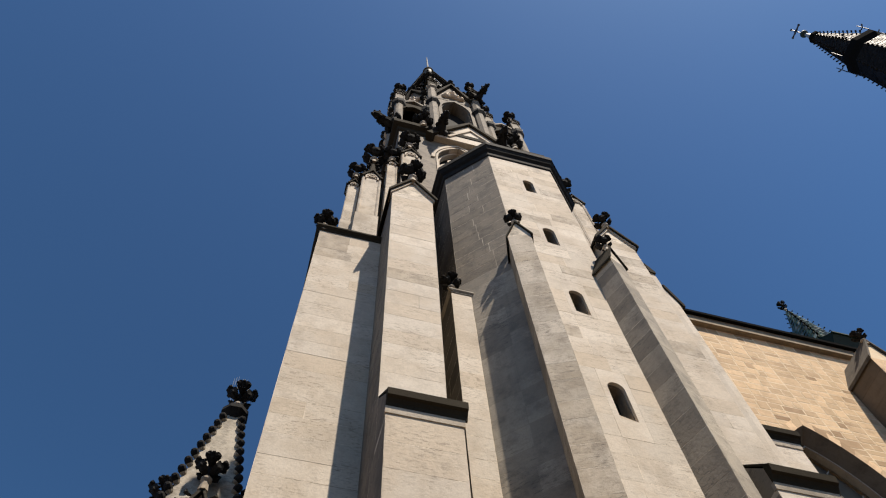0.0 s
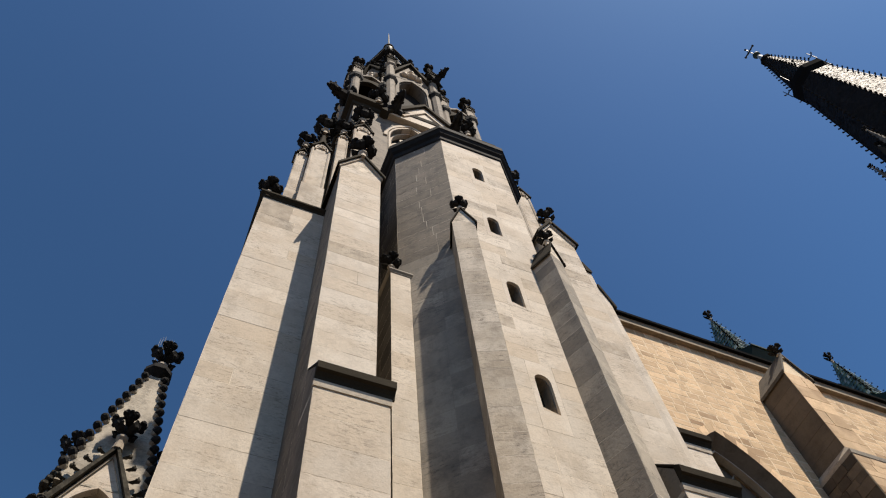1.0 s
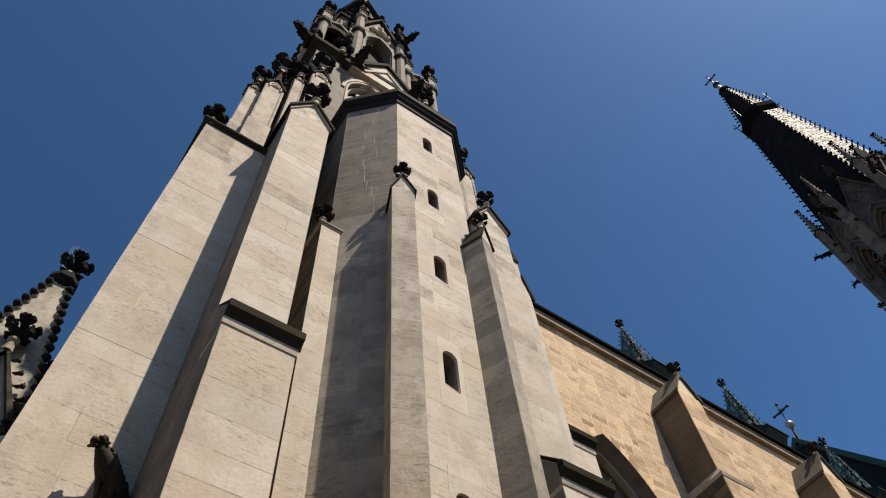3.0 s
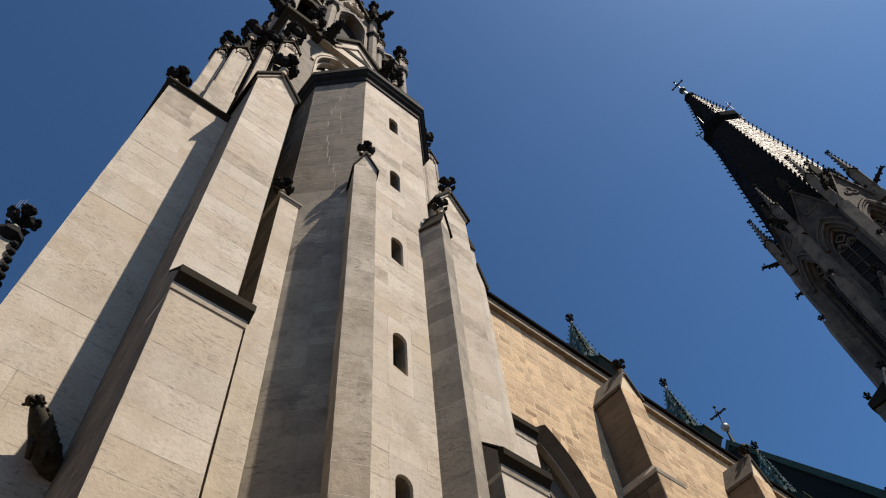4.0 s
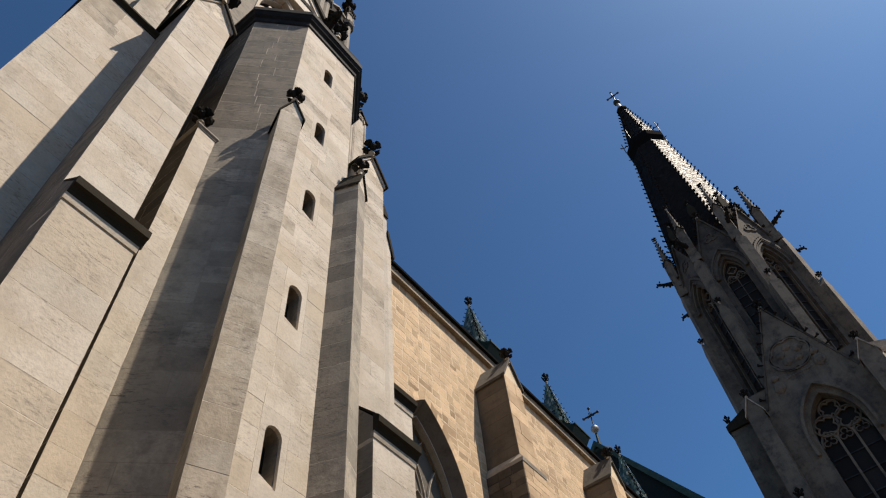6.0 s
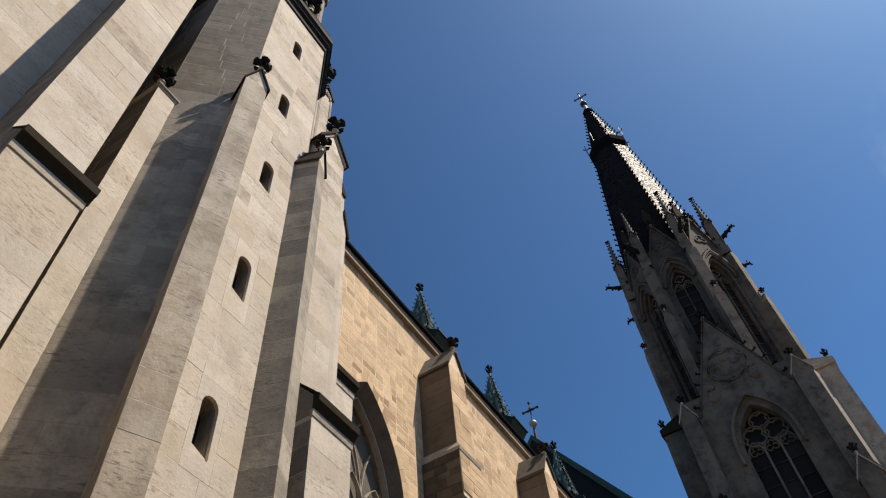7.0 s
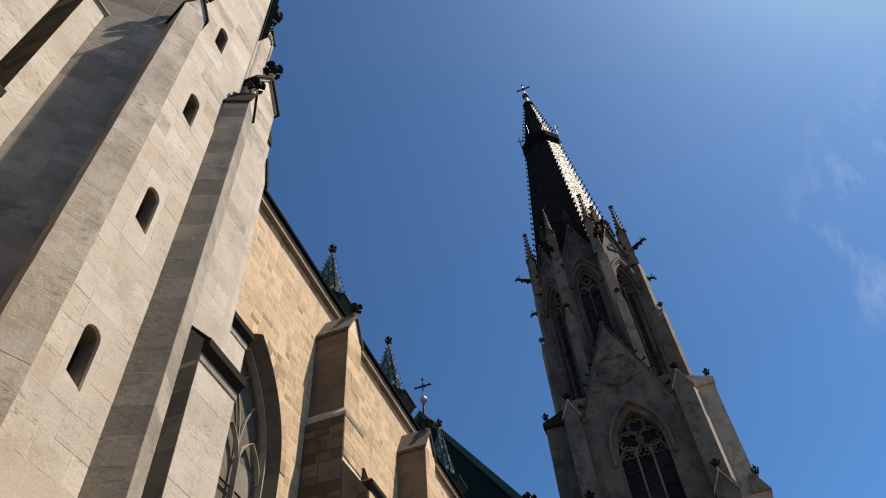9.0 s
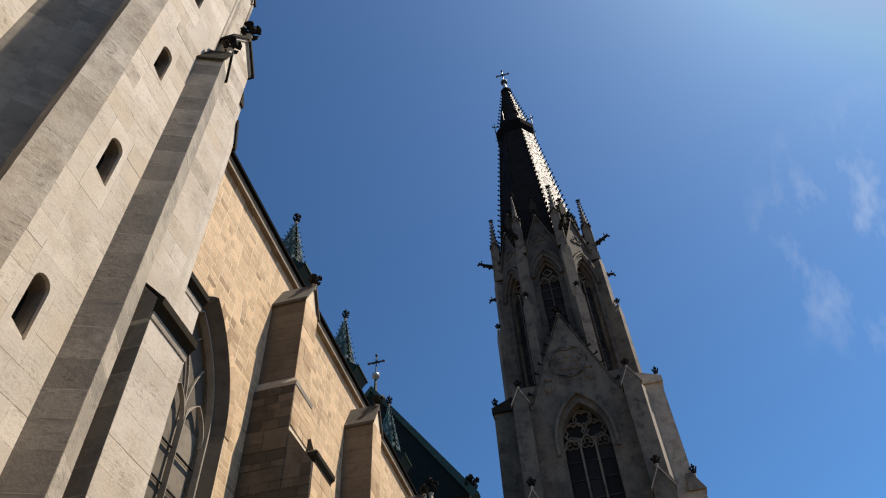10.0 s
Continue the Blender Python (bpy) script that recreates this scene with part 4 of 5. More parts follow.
part("orb", turned(CX - 0.2, CY, [(0.12, 73.4), (0.25, 73.6), (0.4, 74.0), (0.47, 74.6), (0.47, 75.1), (0.38, 75.6), (0.24, 76.0), (0.08, 76.4)], 16), GILT, tower, smooth=True)
part("orb_ring", turned(CX - 0.2, CY, [(0.45, 74.5), (0.55, 74.55), (0.55, 74.75), (0.45, 74.8)], 16), DARKCAP, tower)
part("rod", turned(CX - 0.2, CY, [(0.09, 76.3), (0.07, 81.0), (0.03, 83)], 6), GILT, tower)

# ---- porch pinnacle by the west front ----
PX, PY = -1.62, 13.0
porch = thing("porch_pinnacle", (PX, PY, 0), "soot-blackened crocketed stone pinnacle with gablets beside the tower", "pinnacle")
ph = 0.84
# black core stands for the shade inside the gablet openings
part("shaft", block(PX - ph + 0.3, PX + ph - 0.3, PY - ph + 0.3, PY + ph - 0.3, 0, 13.0), SOOT, porch)
for sx, sy in ((1, 1), (1, -1), (-1, 1), (-1, -1)):
    part("corner_post", block(PX + sx * (ph - 0.13) - 0.13, PX + sx * (ph - 0.13) + 0.13, PY + sy * (ph - 0.13) - 0.13, PY + sy * (ph - 0.13) + 0.13, 0, 12.25), STAINED, porch)
part("string_course", turned(PX, PY, [(1.28, 11.62), (1.42, 11.7), (1.42, 11.82), (1.26, 11.9)], 4), STAINED, porch)
for u in ((1, 0), (0, 1), (-1, 0), (0, -1)):
    o = Vector((u[1], -u[0]))
    fm = frame_of((PX + o.x * ph, PY + o.y * ph, 0), u)
    ar = pointed(0.0, 1.24, 12.1, 0.98, 10)
    gb = part("gablet", extrude_on(fm, [(-0.62, 11.9)] + ar + [(0.62, 11.9), (0.86, 11.9), (0.86, 12.25), (0, 14.02), (-0.86, 12.25), (-0.86, 11.9)], -0.22, 0.0), ASHLAR, porch)
    bm = band(fm, [(-0.92, 12.12), (0, 14.08), (0.92, 12.12)], 0.13, -0.15, 0.16)
    part("coping", bm, BEAST, gb)
    part("coping_roll", band(fm, [(-0.80, 12.12), (0, 13.86), (0.80, 12.12)], 0.035, 0.0, 0.05), STAINED, gb)
    bm = band(fm, [(-0.58, 11.9)] + pointed(0, 1.18, 12.1, 0.93, 10) + [(0.58, 11.9)], 0.05, -0.16, 0.02)
    # cusps that part the head into three lobes
    for sg in (-1, 1):
        band(fm, [(sg * 0.52, 12.66), (sg * 0.42, 12.44), (sg * 0.24, 12.40)], 0.06, -0.14, -0.02, bm)
        band(fm, [(sg * 0.56, 12.14), (sg * 0.44, 12.30), (sg * 0.24, 12.38)], 0.06, -0.14, -0.02, bm)
    part("cusped_head", bm, ASHLAR, gb)
    crocket_run(fm(-0.86, 0.1, 12.5), fm(-0.1, 0.1, 14.0), 5, 0.21, (-u[0], -u[1]), porch, True, BEAST)
    crocket_run(fm(0.86, 0.1, 12.5), fm(0.1, 0.1, 14.0), 5, 0.21, u, porch, True, BEAST)
    finial(fm(0, 0.08, 14.15), 1.0, porch)
    c = fm(0.86, 0.06, 12.0)
    finial((c[0], c[1], 11.9), 0.6, porch, 45)
part("spire", loft(bmesh.new(), [ring(PX, PY, 1.2, 4, 13.0, 0.5), ring(PX, PY, 0.17, 4, 17.85, 0.5)]), STAINED, porch)
for k in range(4):
    a = (k + 0.5) * math.pi / 2
    d = (math.cos(a), math.sin(a))
    for i in range(12):             # buds on the hips, dark above and pale below
        f_ = (i + 0.5) / 12
        rad, z = 1.14 - 0.94 * f_, 13.2 + 4.3 * f_
        b_ = bmesh.new()
        turned(0, 0, [(0.03, -0.06), (0.075, 0.02), (0.09, 0.07)], 8, b_)
        pale = len(b_.faces)
        turned(0, 0, [(0.092, 0.07), (0.105, 0.12), (0.10, 0.19), (0.07, 0.24), (0.02, 0.26)], 8, b_)
        bmesh.ops.recalc_face_normals(b_, faces=b_.faces)
        for q, f2 in enumerate(b_.faces):
            f2.material_index = 1 if q < pale else 0
        tilt = Vector((d[0], d[1], 0.9)).to_track_quat("Z", "Y").to_matrix().to_4x4()
        bmesh.ops.transform(b_, matrix=Matrix.Translation((PX + d[0] * rad, PY + d[1] * rad, z)) @ tilt @ Matrix.Scale(0.95, 4), verts=b_.verts)
        cr = part("crocket", b_, SOOT, porch)
        cr.data.materials.append(STAINED)
part("collar", turned(PX, PY, [(0.16, 17.55), (0.30, 17.7), (0.38, 17.78), (0.36, 17.93), (0.14, 18.1)], 8), SOOT, porch)
finial((PX, PY, 18.0), 1.15, porch, 0)
# thin wire spikes that keep birds off the crown
for k in range(36):
    a, e = k * 0.61, 0.12 + 0.3 * ((k * 7) % 10) / 10
    x, y = PX + e * math.cos(a), PY + e * math.sin(a)
    part("bird_spike", loft(bmesh.new(), [ring(x, y, 0.007, 4, 18.7), ring(x + 0.02 * math.cos(a), y + 0.02 * math.sin(a), 0.004, 4, 19.06)]), ZINC, porch)

# stands by the west front, clear of the tower's shadow
porch.location, porch.scale = (-2.40, 19.5, -0.79), (1.5, 1.5, 1.5)

# ---- nave ----
nave = thing("nave", (18, 14, 0), "ochre rubble church nave with stepped buttresses under a green roof", "church")
NY = 8.5
EZ = 20.1
BAYS = [11.8, 18.3, 24.8, 31.3, 37.8]
BUTTS = [14.55, 21.05, 27.55, 34.05]
fmN = frame_of((0, NY, 0), (1, 0))
OW, OSP, ORI = 3.3, 12.6, 3.2


NAVEUNITS = []
jr = random.Random(77)
for k in range(6):
    b_ = bmesh.new()
    q = [(jr.uniform(0, 0.035) if i in (0, 3) else 1 - jr.uniform(0, 0.035), jr.uniform(0, 0.06) if i < 2 else 1 - jr.uniform(0, 0.06)) for i in range(4)]
    m_ = [((q[0][0] + q[1][0]) / 2, q[0][1] + jr.uniform(-0.01, 0.05)), ((q[3][0] + q[2][0]) / 2, q[3][1] - jr.uniform(-0.01, 0.05))]
    q = [q[0], m_[0], q[1], q[2], m_[1], q[3]]
    loft(b_, [[(x, -1, z) for x, z in q], [(x, -0.1, z) for x, z in q], [(0.5 + (x - 0.5) * 0.985, jr.uniform(0, 0.04), 0.5 + (z - 0.5) * 0.975) for x, z in q]])
    bmesh.ops.recalc_face_normals(b_, faces=b_.faces)
    me_ = bpy.data.meshes.new("stone_block")
    b_.to_mesh(me_)
    b_.free()
    me_.materials.append(NAVESTONE)
    NAVEUNITS.append(me_)


def nave_stones(x0, x1, z0, z1, seed, singles, plane, parent):
    """Irregular coursed rubble; single blocks in one stretch, the rest joined."""
    r = random.Random(seed)
    vs, fs, cells = [], [], []

    def split(xa, xb, za, zb):
        w, h = xb - xa, zb - za
        if w < 0.72 and h < 0.40 and (w * h < 0.15 or r.random() < 0.3):
            cells.append((xa, za, w, h))
        elif w > 1.7 * h or h < 0.26:
            m = xa + w * r.uniform(0.36, 0.64)
            split(xa, m, za, zb)
            split(m, xb, za, zb)
        else:
            m = za + h * r.uniform(0.38, 0.62)
            split(xa, xb, za, m)
            split(xa, xb, m, zb)

    split(x0, x1, z0, z1)
    count = 0
    for x, z, w, h in cells:
        spans = [(x, x + w)]
        for b in BAYS:
            zm = z
            if zm < OSP:
                half = OW / 2
            else:
                hh = OW / 2
                rad = (hh * hh + ORI * ORI) / (2 * hh)
                q = rad * rad - (zm - OSP) ** 2
                half = max(0.0, math.sqrt(max(q, 0)) - (rad - hh))
            if half > 0.02:
                half += 0.02
                spans = [s_ for p, q in spans for s_ in ((p, min(q, b - half)), (max(p, b + half), q)) if s_[1] - s_[0] > 0.06]
        for p, q in spans:
            out = r.uniform(-0.001, 0.002)
            if singles and count < 300 and singles[0] < p < singles[1] and z > singles[2]:
                count += 1
                ob = new("stone_block", NAVEUNITS[count % 6])
                ob.parent = parent
                o = Vector(plane(p + 0.008, out, z + 0.008))
                u = Vector(plane(q - 0.008, 0, 0)) - Vector(plane(p + 0.008, 0, 0))
                n_ = (Vector(plane(0, 1, 0)) - Vector(plane(0, 0, 0))) * 0.035
                ob.matrix_basis = Matrix(((u.x, n_.x, 0, o.x), (u.y, n_.y, 0, o.y), (0, 0, h - 0.016, o.z), (0, 0, 0, 1)))
            else:
                i = len(vs)
                g_ = 0.007
                A, B, C, D = p + g_, q - g_, z + g_, z + h - g_
                e = 0.004
                j_ = lambda s: r.uniform(0, s)
                A, B, C, D = A + j_(0.016), B - j_(0.016), C + j_(0.016), D - j_(0.016)
                vs += [plane(A, -0.03, C), plane(B, -0.03, C), plane(B, -0.03, D), plane(A, -0.03, D),
                       plane(A + e + j_(0.004), out, C + e + j_(0.004)), plane(B - e - j_(0.004), out, C + e + j_(0.004)), plane(B - e - j_(0.004), out, D - e - j_(0.004)), plane(A + e + j_(0.004), out, D - e - j_(0.004))]
                fs += [(i + 4, i + 5, i + 6, i + 7)] + [(i + k, i + (k + 1) % 4, i + 4 + (k + 1) % 4, i + 4 + k) for k in range(4)]
    me = bpy.data.meshes.new("rubble_facing")
    me.from_pydata(vs, [], fs)
    me.materials.append(NAVEJOIN)
    ob = link_mesh("rubble_facing", me, parent)
    tagged(ob, kind="stuff")


fmC = frame_of((0, NY + 0.002, 0), (1, 0))
xs = [9.0] + [(a + b) / 2 for a, b in zip(BAYS, BAYS[1:])] + [41.5]
for i, b in enumerate(BAYS):
    ar = pointed(b, OW, OSP, ORI, 12)
    wl_ = part("wall", arched_wall(fmC, xs[i], xs[i + 1], 5.0, EZ, [(ar[0][0], 5.0)] + ar + [(ar[-1][0], 5.0)], -0.9, 0), NAVEMORTAR, nave)
    part("apron", block(xs[i], xs[i + 1], NY + 0.02, NY + 0.9, 0, 5.0), NAVEMORTAR, wl_)
    # splayed reveal, its shade put into the brown colour
    bm = bmesh.new()
    a1 = [(ar[0][0], 5.0)] + ar + [(ar[-1][0], 5.0)]
    ai = pointed(b, OW - 0.45, OSP - 0.1, ORI - 0.35, 12)
    a2 = [(ai[0][0], 5.2)] + ai + [(ai[-1][0], 5.2)]
    v1 = [bm.verts.new(fmN(x, 0.012, z)) for x, z in a1]
    v2 = [bm.verts.new(fmN(x, -0.5, z)) for x, z in a2]
    v3 = [bm.verts.new(fmN(x, -0.62, z)) for x, z in a1]
    for k in range(len(v1) - 1):
        bm.faces.new((v1[k], v1[k + 1], v2[k + 1], v2[k]))
        bm.faces.new((v2[k], v2[k + 1], v3[k + 1], v3[k]))
    part("window_reveal", bm, SHADEBROWN, wl_)
    # voussoirs round the arch
    if i < 2:
        vo, vi = pointed(b, OW + 0.5, OSP, ORI + 0.3, 12), pointed(b, OW, OSP, ORI, 12)
        for k in range(len(vo) - 1):
            lerp = lambda p, q, t: (p[0] + (q[0] - p[0]) * t, p[1] + (q[1] - p[1]) * t)
            part("voussoir", extrude_on(fmN, [lerp(vi[k], vi[k + 1], 0.01), lerp(vi[k], vi[k + 1], 0.99), lerp(vo[k], vo[k + 1], 0.99), lerp(vo[k], vo[k + 1], 0.01)], -0.05, 0.016), NAVESTONE, wl_)
    gothic_window(fmN, b, OW - 0.45, 5.2, OSP - 0.1, ORI - 0.35, 3, nave, GREYSTONE, d=-0.5, frame_w=0.08, orders=1, bars=8, glass=DUSTGLASS, thin=0.2, rose=False)
    nave_stones(xs[i] + (0.2 if i == 0 else 0), xs[i + 1], 1.0, EZ, 30 + i, (9.0, 14.6, 12.4) if i == 0 else ((15.4, 21.0, 13.5) if i == 1 else None), fmN, wl_)
part("wall", block(9.0, 41.5, 24.5, 25.4, 0, EZ), NAVEMORTAR, nave)
bm = extrude_on(frame_of((9.1, NY, 0), (1, 0)), [(0, EZ - 0.02), (32.4, EZ - 0.02), (32.4, EZ + 0.3), (0, EZ + 0.3)], -0.6, 0.16)
# brown of the cornice includes the shadow under the gutter
part("cornice", bm, CORNICE, nave)
part("gutter", extrude_on(frame_of((9.1, NY, 0), (1, 0)), [(0, EZ + 0.3), (32.4, EZ + 0.3), (32.4, EZ + 0.42), (0, EZ + 0.42)], -0.6, 0.27), TAR, nave)
bm = bmesh.new()
loft(bm, [[(9.0, NY + 0.1, EZ + 0.45), (9.0, 16.9, EZ + 10.3), (9.0, 25.4, EZ + 0.45)], [(41.8, NY + 0.1, EZ + 0.45), (41.8, 16.9, EZ + 10.3), (41.8, 25.4, EZ + 0.45)]])
part("roof", bm, COPPER, nave)
# low pier between the tower and the first window
lp = part("low_pier", block(9.2, 10.42, 7.9, NY + 0.3, 0, 13.8), MORTAR, nave)
front_offset(9.2, 10.42, 7.9, NY + 0.05, 13.84, lp, 0.9)
stones(lp, frame_of((9.2, 7.9 - CORE, 0), (1, 0)), 0, 1.22, 2.0, 13.8, ASHLAR, mean=0.8)
fr = random.Random(9)
FINE = [4.0]
while FINE[-1] < 14.5:
    FINE.append(FINE[-1] + fr.choice((0.2, 0.26, 0.32, 0.4)))
for i, x in enumerate(BUTTS):
    w = 0.95
    c = x + w / 2
    fm = frame_of((c, 7.4, 0), (1, 0))
    p = part("buttress", pier(frame_of((c, 7.42, 0), (1, 0)), w - 0.04, 1.1, 15.0, 18.2, 0.95), NAVEMORTAR, nave)
    part("coping", gable_cap(fm, w, 1.15, 18.2, 0.95, 0.12, 0.06), SHADEGRIME, p)
    finial((c, 7.42, 19.1), 0.62, p, 0)
    part("step", loft(bmesh.new(), [[(x - 0.12, 7.28, 14.7), (x + w + 0.12, 7.28, 14.7), (x + w + 0.12, NY, 14.7), (x - 0.12, NY, 14.7)], [(x - 0.12, 7.26, 14.82), (x + w + 0.12, 7.26, 14.82), (x + w + 0.12, NY, 14.82), (x - 0.12, NY, 14.82)], [(x, 7.4, 15.05), (x + w, 7.4, 15.05), (x + w, NY, 15.05), (x, NY, 15.05)]]), GREYSTONE, p)
    ft = part("foot", block(x - 0.1, x + w + 0.1, 7.32, NY, 0, 14.7), NAVEMORTAR, p)
    fs_ = frame_of((x - 0.1, NY, 0), (0, -1))
    # the foot's lower stage leans out to the south
    prof = [(0, 0), (1.95, 0), (1.95, 12.1), (1.15, 13.3), (0, 13.3)]
    # its brown carries the shade of the west side
    part("foot", extrude_on(fs_, prof, -w - 0.2, 0.002), SHADERUBBLE, p)
    part("offset", moulded_cap(x + 0.02, x + w + 0.1, 6.55, 6.85, 12.05, 0.5, 0.1), DARKCAP, p)
    if i < 3:
        # west sides in dark brown, shade put into the colour; fronts stay ochre
        stones(p, frame_of((x, NY, 0), (0, -1)), 0, 1.1, 15.05, 18.2, SHADEBROWN, mean=1.4, rough=0.002, gap=0.005)
        stones(p, fm, -w / 2, w / 2, 15.05, 18.2, NAVESTONE, mean=0.6, rough=0.006)
        stones(p, frame_of((x - 0.12, NY, 0), (0, -1)), 0, 1.2, 7.0, 14.7, SHADERUBBLE, mean=0.42, rough=0.014, lines=FINE)
        stones(p, frame_of((x - 0.12, NY, 0), (0, -1)), 1.2, 1.95, 7.0, 12.1, SHADERUBBLE, mean=0.4, rough=0.014, lines=FINE)
        stones(p, frame_of((c, 6.53, 0), (1, 0)), -w / 2 - 0.1, w / 2 + 0.1, 7.0, 12.1, NAVESTONE, mean=0.5, rough=0.01, lines=FINE)
        stones(p, frame_of((c, 7.3, 0), (1, 0)), -w / 2 - 0.1, w / 2 + 0.1, 13.4, 14.7, NAVESTONE, mean=0.5, rough=0.01, lines=FINE)


def dormer(x, y, parent_label):
    """A steep tiled spirelet with flared eaves on the roof, with crocketed hips and a finial."""
    z1 = 26.55
    d = thing("roof_dormer", (x, y, 21.5), parent_label, "dormer", "dormers along the nave roof")
    part("body", block(x - 0.55, x + 0.55, y - 0.5, y + 1.0, 20.9, 23.3), COPPER, d)
    fd = frame_of((x - 0.6, y, 0), (0, -1))
    part("flared_roof", extrude_on(fd, [(-1.0, 22.0), (0.6, 22.4), (1.0, 22.95), (1.03, 23.03), (0.6, 23.4), (-0.6, 23.4), (-1.0, 23.3)], -1.2, 0), COPPER, d)
    part("eave_edge", extrude_on(fd, [(0.98, 22.99), (1.08, 22.99), (1.08, 23.06), (0.98, 23.06)], -1.24, 0.04), COPPER, d)
    part("core", loft(bmesh.new(), [ring(x, y, 0.8, 4, 23.38, 0.5), ring(x, y, 0.05, 4, z1, 0.5)]), COPPER, d)
    vs, fs = [], []
    rows = 15
    for r_ in range(rows):
        f0, f1 = r_ / rows, (r_ + 1.25) / rows
        for k in range(4):
            a0_ = (k + 0.5) * math.pi / 2
            for j in range(5):
                pts = []
                for f_, out in ((f0, 0.05), (min(f1, 1.0), 0.012)):
                    rad = 0.83 * (1 - f_) + 0.06 * f_
                    z = 23.4 + (z1 - 23.4) * f_
                    for t in (j / 5 + 0.008, (j + 1) / 5 - 0.008):
                        t += 0.1 * (r_ % 2) - 0.05
                        p = Vector((math.cos(a0_), math.sin(a0_))).lerp(Vector((math.cos(a0_ + math.pi / 2), math.sin(a0_ + math.pi / 2))), min(max(t, 0), 1)) * rad
                        n_ = Vector((math.cos(a0_ + math.pi / 4), math.sin(a0_ + math.pi / 4))) * out
                        pts.append((x + p.x + n_.x, y + p.y + n_.y, z))
                i = len(vs)
                vs += pts
                fs.append((i, i + 1, i + 3, i + 2))
    me = bpy.data.meshes.new("tile_covering")
    me.from_pydata(vs, [], fs)
    me.materials.append(GREENTILE)
    tagged(link_mesh("tile_covering", me, d), kind="stuff")
    for k in range(4):
        a = (k + 0.5) * math.pi / 2
        dd = (math.cos(a), math.sin(a))
        crocket_run((x + dd[0] * 0.84, y + dd[1] * 0.84, 23.5), (x + dd[0] * 0.07, y + dd[1] * 0.07, z1), 11, 0.09, dd, d)
    finial((x, y, z1 - 0.05), 0.75, d).scale = (0.5, 0.5, 0.8)


for x in (17.65, 23.8, 30.7):
    dormer(x, 10.0, "green tiled roof dormer with crocketed spirelet and dark finial")

# ---- choir beyond the nave ----
choir = thing("choir", (55, 15, 0), "tall church choir with a dark green copper roof", "church")
part("wall", block(42, 70, 8.6, 21.4, 0, 27.5), NAVEMORTAR, choir)
bm = bmesh.new()
loft(bm, [[(41.6, 7.9, 27.3), (41.6, 15, 37.2), (41.6, 22.1, 27.3)], [(70, 7.9, 27.3), (70, 15, 37.2), (70, 22.1, 27.3)]])
part("roof", bm, ROOFING, choir)
fmG = frame_of((41.55, 15, 0), (0, -1))
part("verge", band(fmG, [(-7.3, 27.1), (0, 37.4), (7.3, 27.1)], 0.5, -0.5, 0.15), VERGE, choir)
part("ridge_turret", turned(42.4, 15, [(0.8, 35.5), (0.75, 36.6), (0.95, 36.75), (0.95, 36.95), (0.4, 37.2), (0.16, 37.5), (0.09, 39.0)], 8), COPPER, choir)
part("rod", turned(42.4, 15, [(0.07, 38.8), (0.06, 39.2)], 8), ZINC, choir)
bm = bmesh.new()
bmesh.ops.create_uvsphere(bm, u_segments=12, v_segments=8, radius=0.32, matrix=Matrix.Translation((42.4, 15, 39.4)))
part("orb", bm, ZINC, choir, smooth=True)


def cross(x, y, z0, h, arm, parent, th=0.05):
    bm = turned(x, y, [(th, z0), (th, z0 + h)], 6)
    block(x - th, x + th, y - arm, y + arm, z0 + h * 0.62 - th, z0 + h * 0.62 + th, bm)
    for c in ((x, y - arm, z0 + h * 0.62), (x, y + arm, z0 + h * 0.62), (x, y, z0 + h)):
        blob(bm, c, th * 2.6)
    for sy in (-1, 1):
        for sz in (-1, 1):
            leaf(bm, (x, y, z0 + h * 0.62), (0, sy, sz), arm * 0.45, th * 2)
    part("cross", bm, IRON, parent)


cross(42.4, 15, 39.6, 1.9, 0.62, choir)
finial((41.7, 8.0, 27.2), 1.5, choir)
finial((36.0, 9.2, 24.0), 1.2, choir)

# ---- south tower ----
SX, SY = 52.3, 0.4
st = thing("south_tower", (SX, SY, 0), "tall soot-dark stone Gothic tower with traceried windows and slate spire", "tower")
WX = 46.3
fmW = frame_of((WX, SY, 0), (0, -1))
wy = SY - 0.2          # along = SY - y
ar = pointed(0.2, 3.4, 33.0, 3.2, 12)
part("wall", arched_wall(fmW, -4.7, 4.7, 20.0, 38.5, [(ar[0][0], 20.0)] + ar + [(ar[-1][0], 20.0)], -1.2, 0), TOWERSTONE, st)
part("wall", block(WX, WX + 1.2, SY - 4.7, SY + 4.7, 0, 20.0), TOWERSTONE, st)
part("wall", block(WX + 1.2, SX + 6, SY - 4.7, SY + 4.7, 0, 38.5), TOWERSTONE, st)
gothic_window(fmW, 0.2, 3.3, 20.0, 33.0, 3.1, 3, st, TOWERSTONE, d=-0.7, frame_w=0.26, orders=3, bars=9)
part("hood_mould", band(fmW, [(-1.9, 31.8)] + pointed(0.2, 4.2, 33.0, 4.0) + [(2.3, 31.8)], 0.2, 0, 0.3), TOWERSTONE, st)
gb = part("gable", extrude_on(fmW, [(-2.58, 38.5), (2.76, 38.5), (0.15, 45.3)], -0.9, 0.0), TOWERSTONE, st)
part("coping", band(fmW, [(-3.3, 36.7), (0.15, 45.6), (3.5, 36.7)], 0.2, -0.9, 0.1), OCTSTONE, gb)
bm = band(fmW, foil(0.1, 40.2, 1.45, 6, 0, 40), 0.16, -0.02, 0.1, None, True)
band(fmW, [(0.1 + 1.5 * math.cos(k * 0.2618), 40.2 + 1.5 * math.sin(k * 0.2618)) for k in range(24)], 0.14, -0.02, 0.1, bm, True)
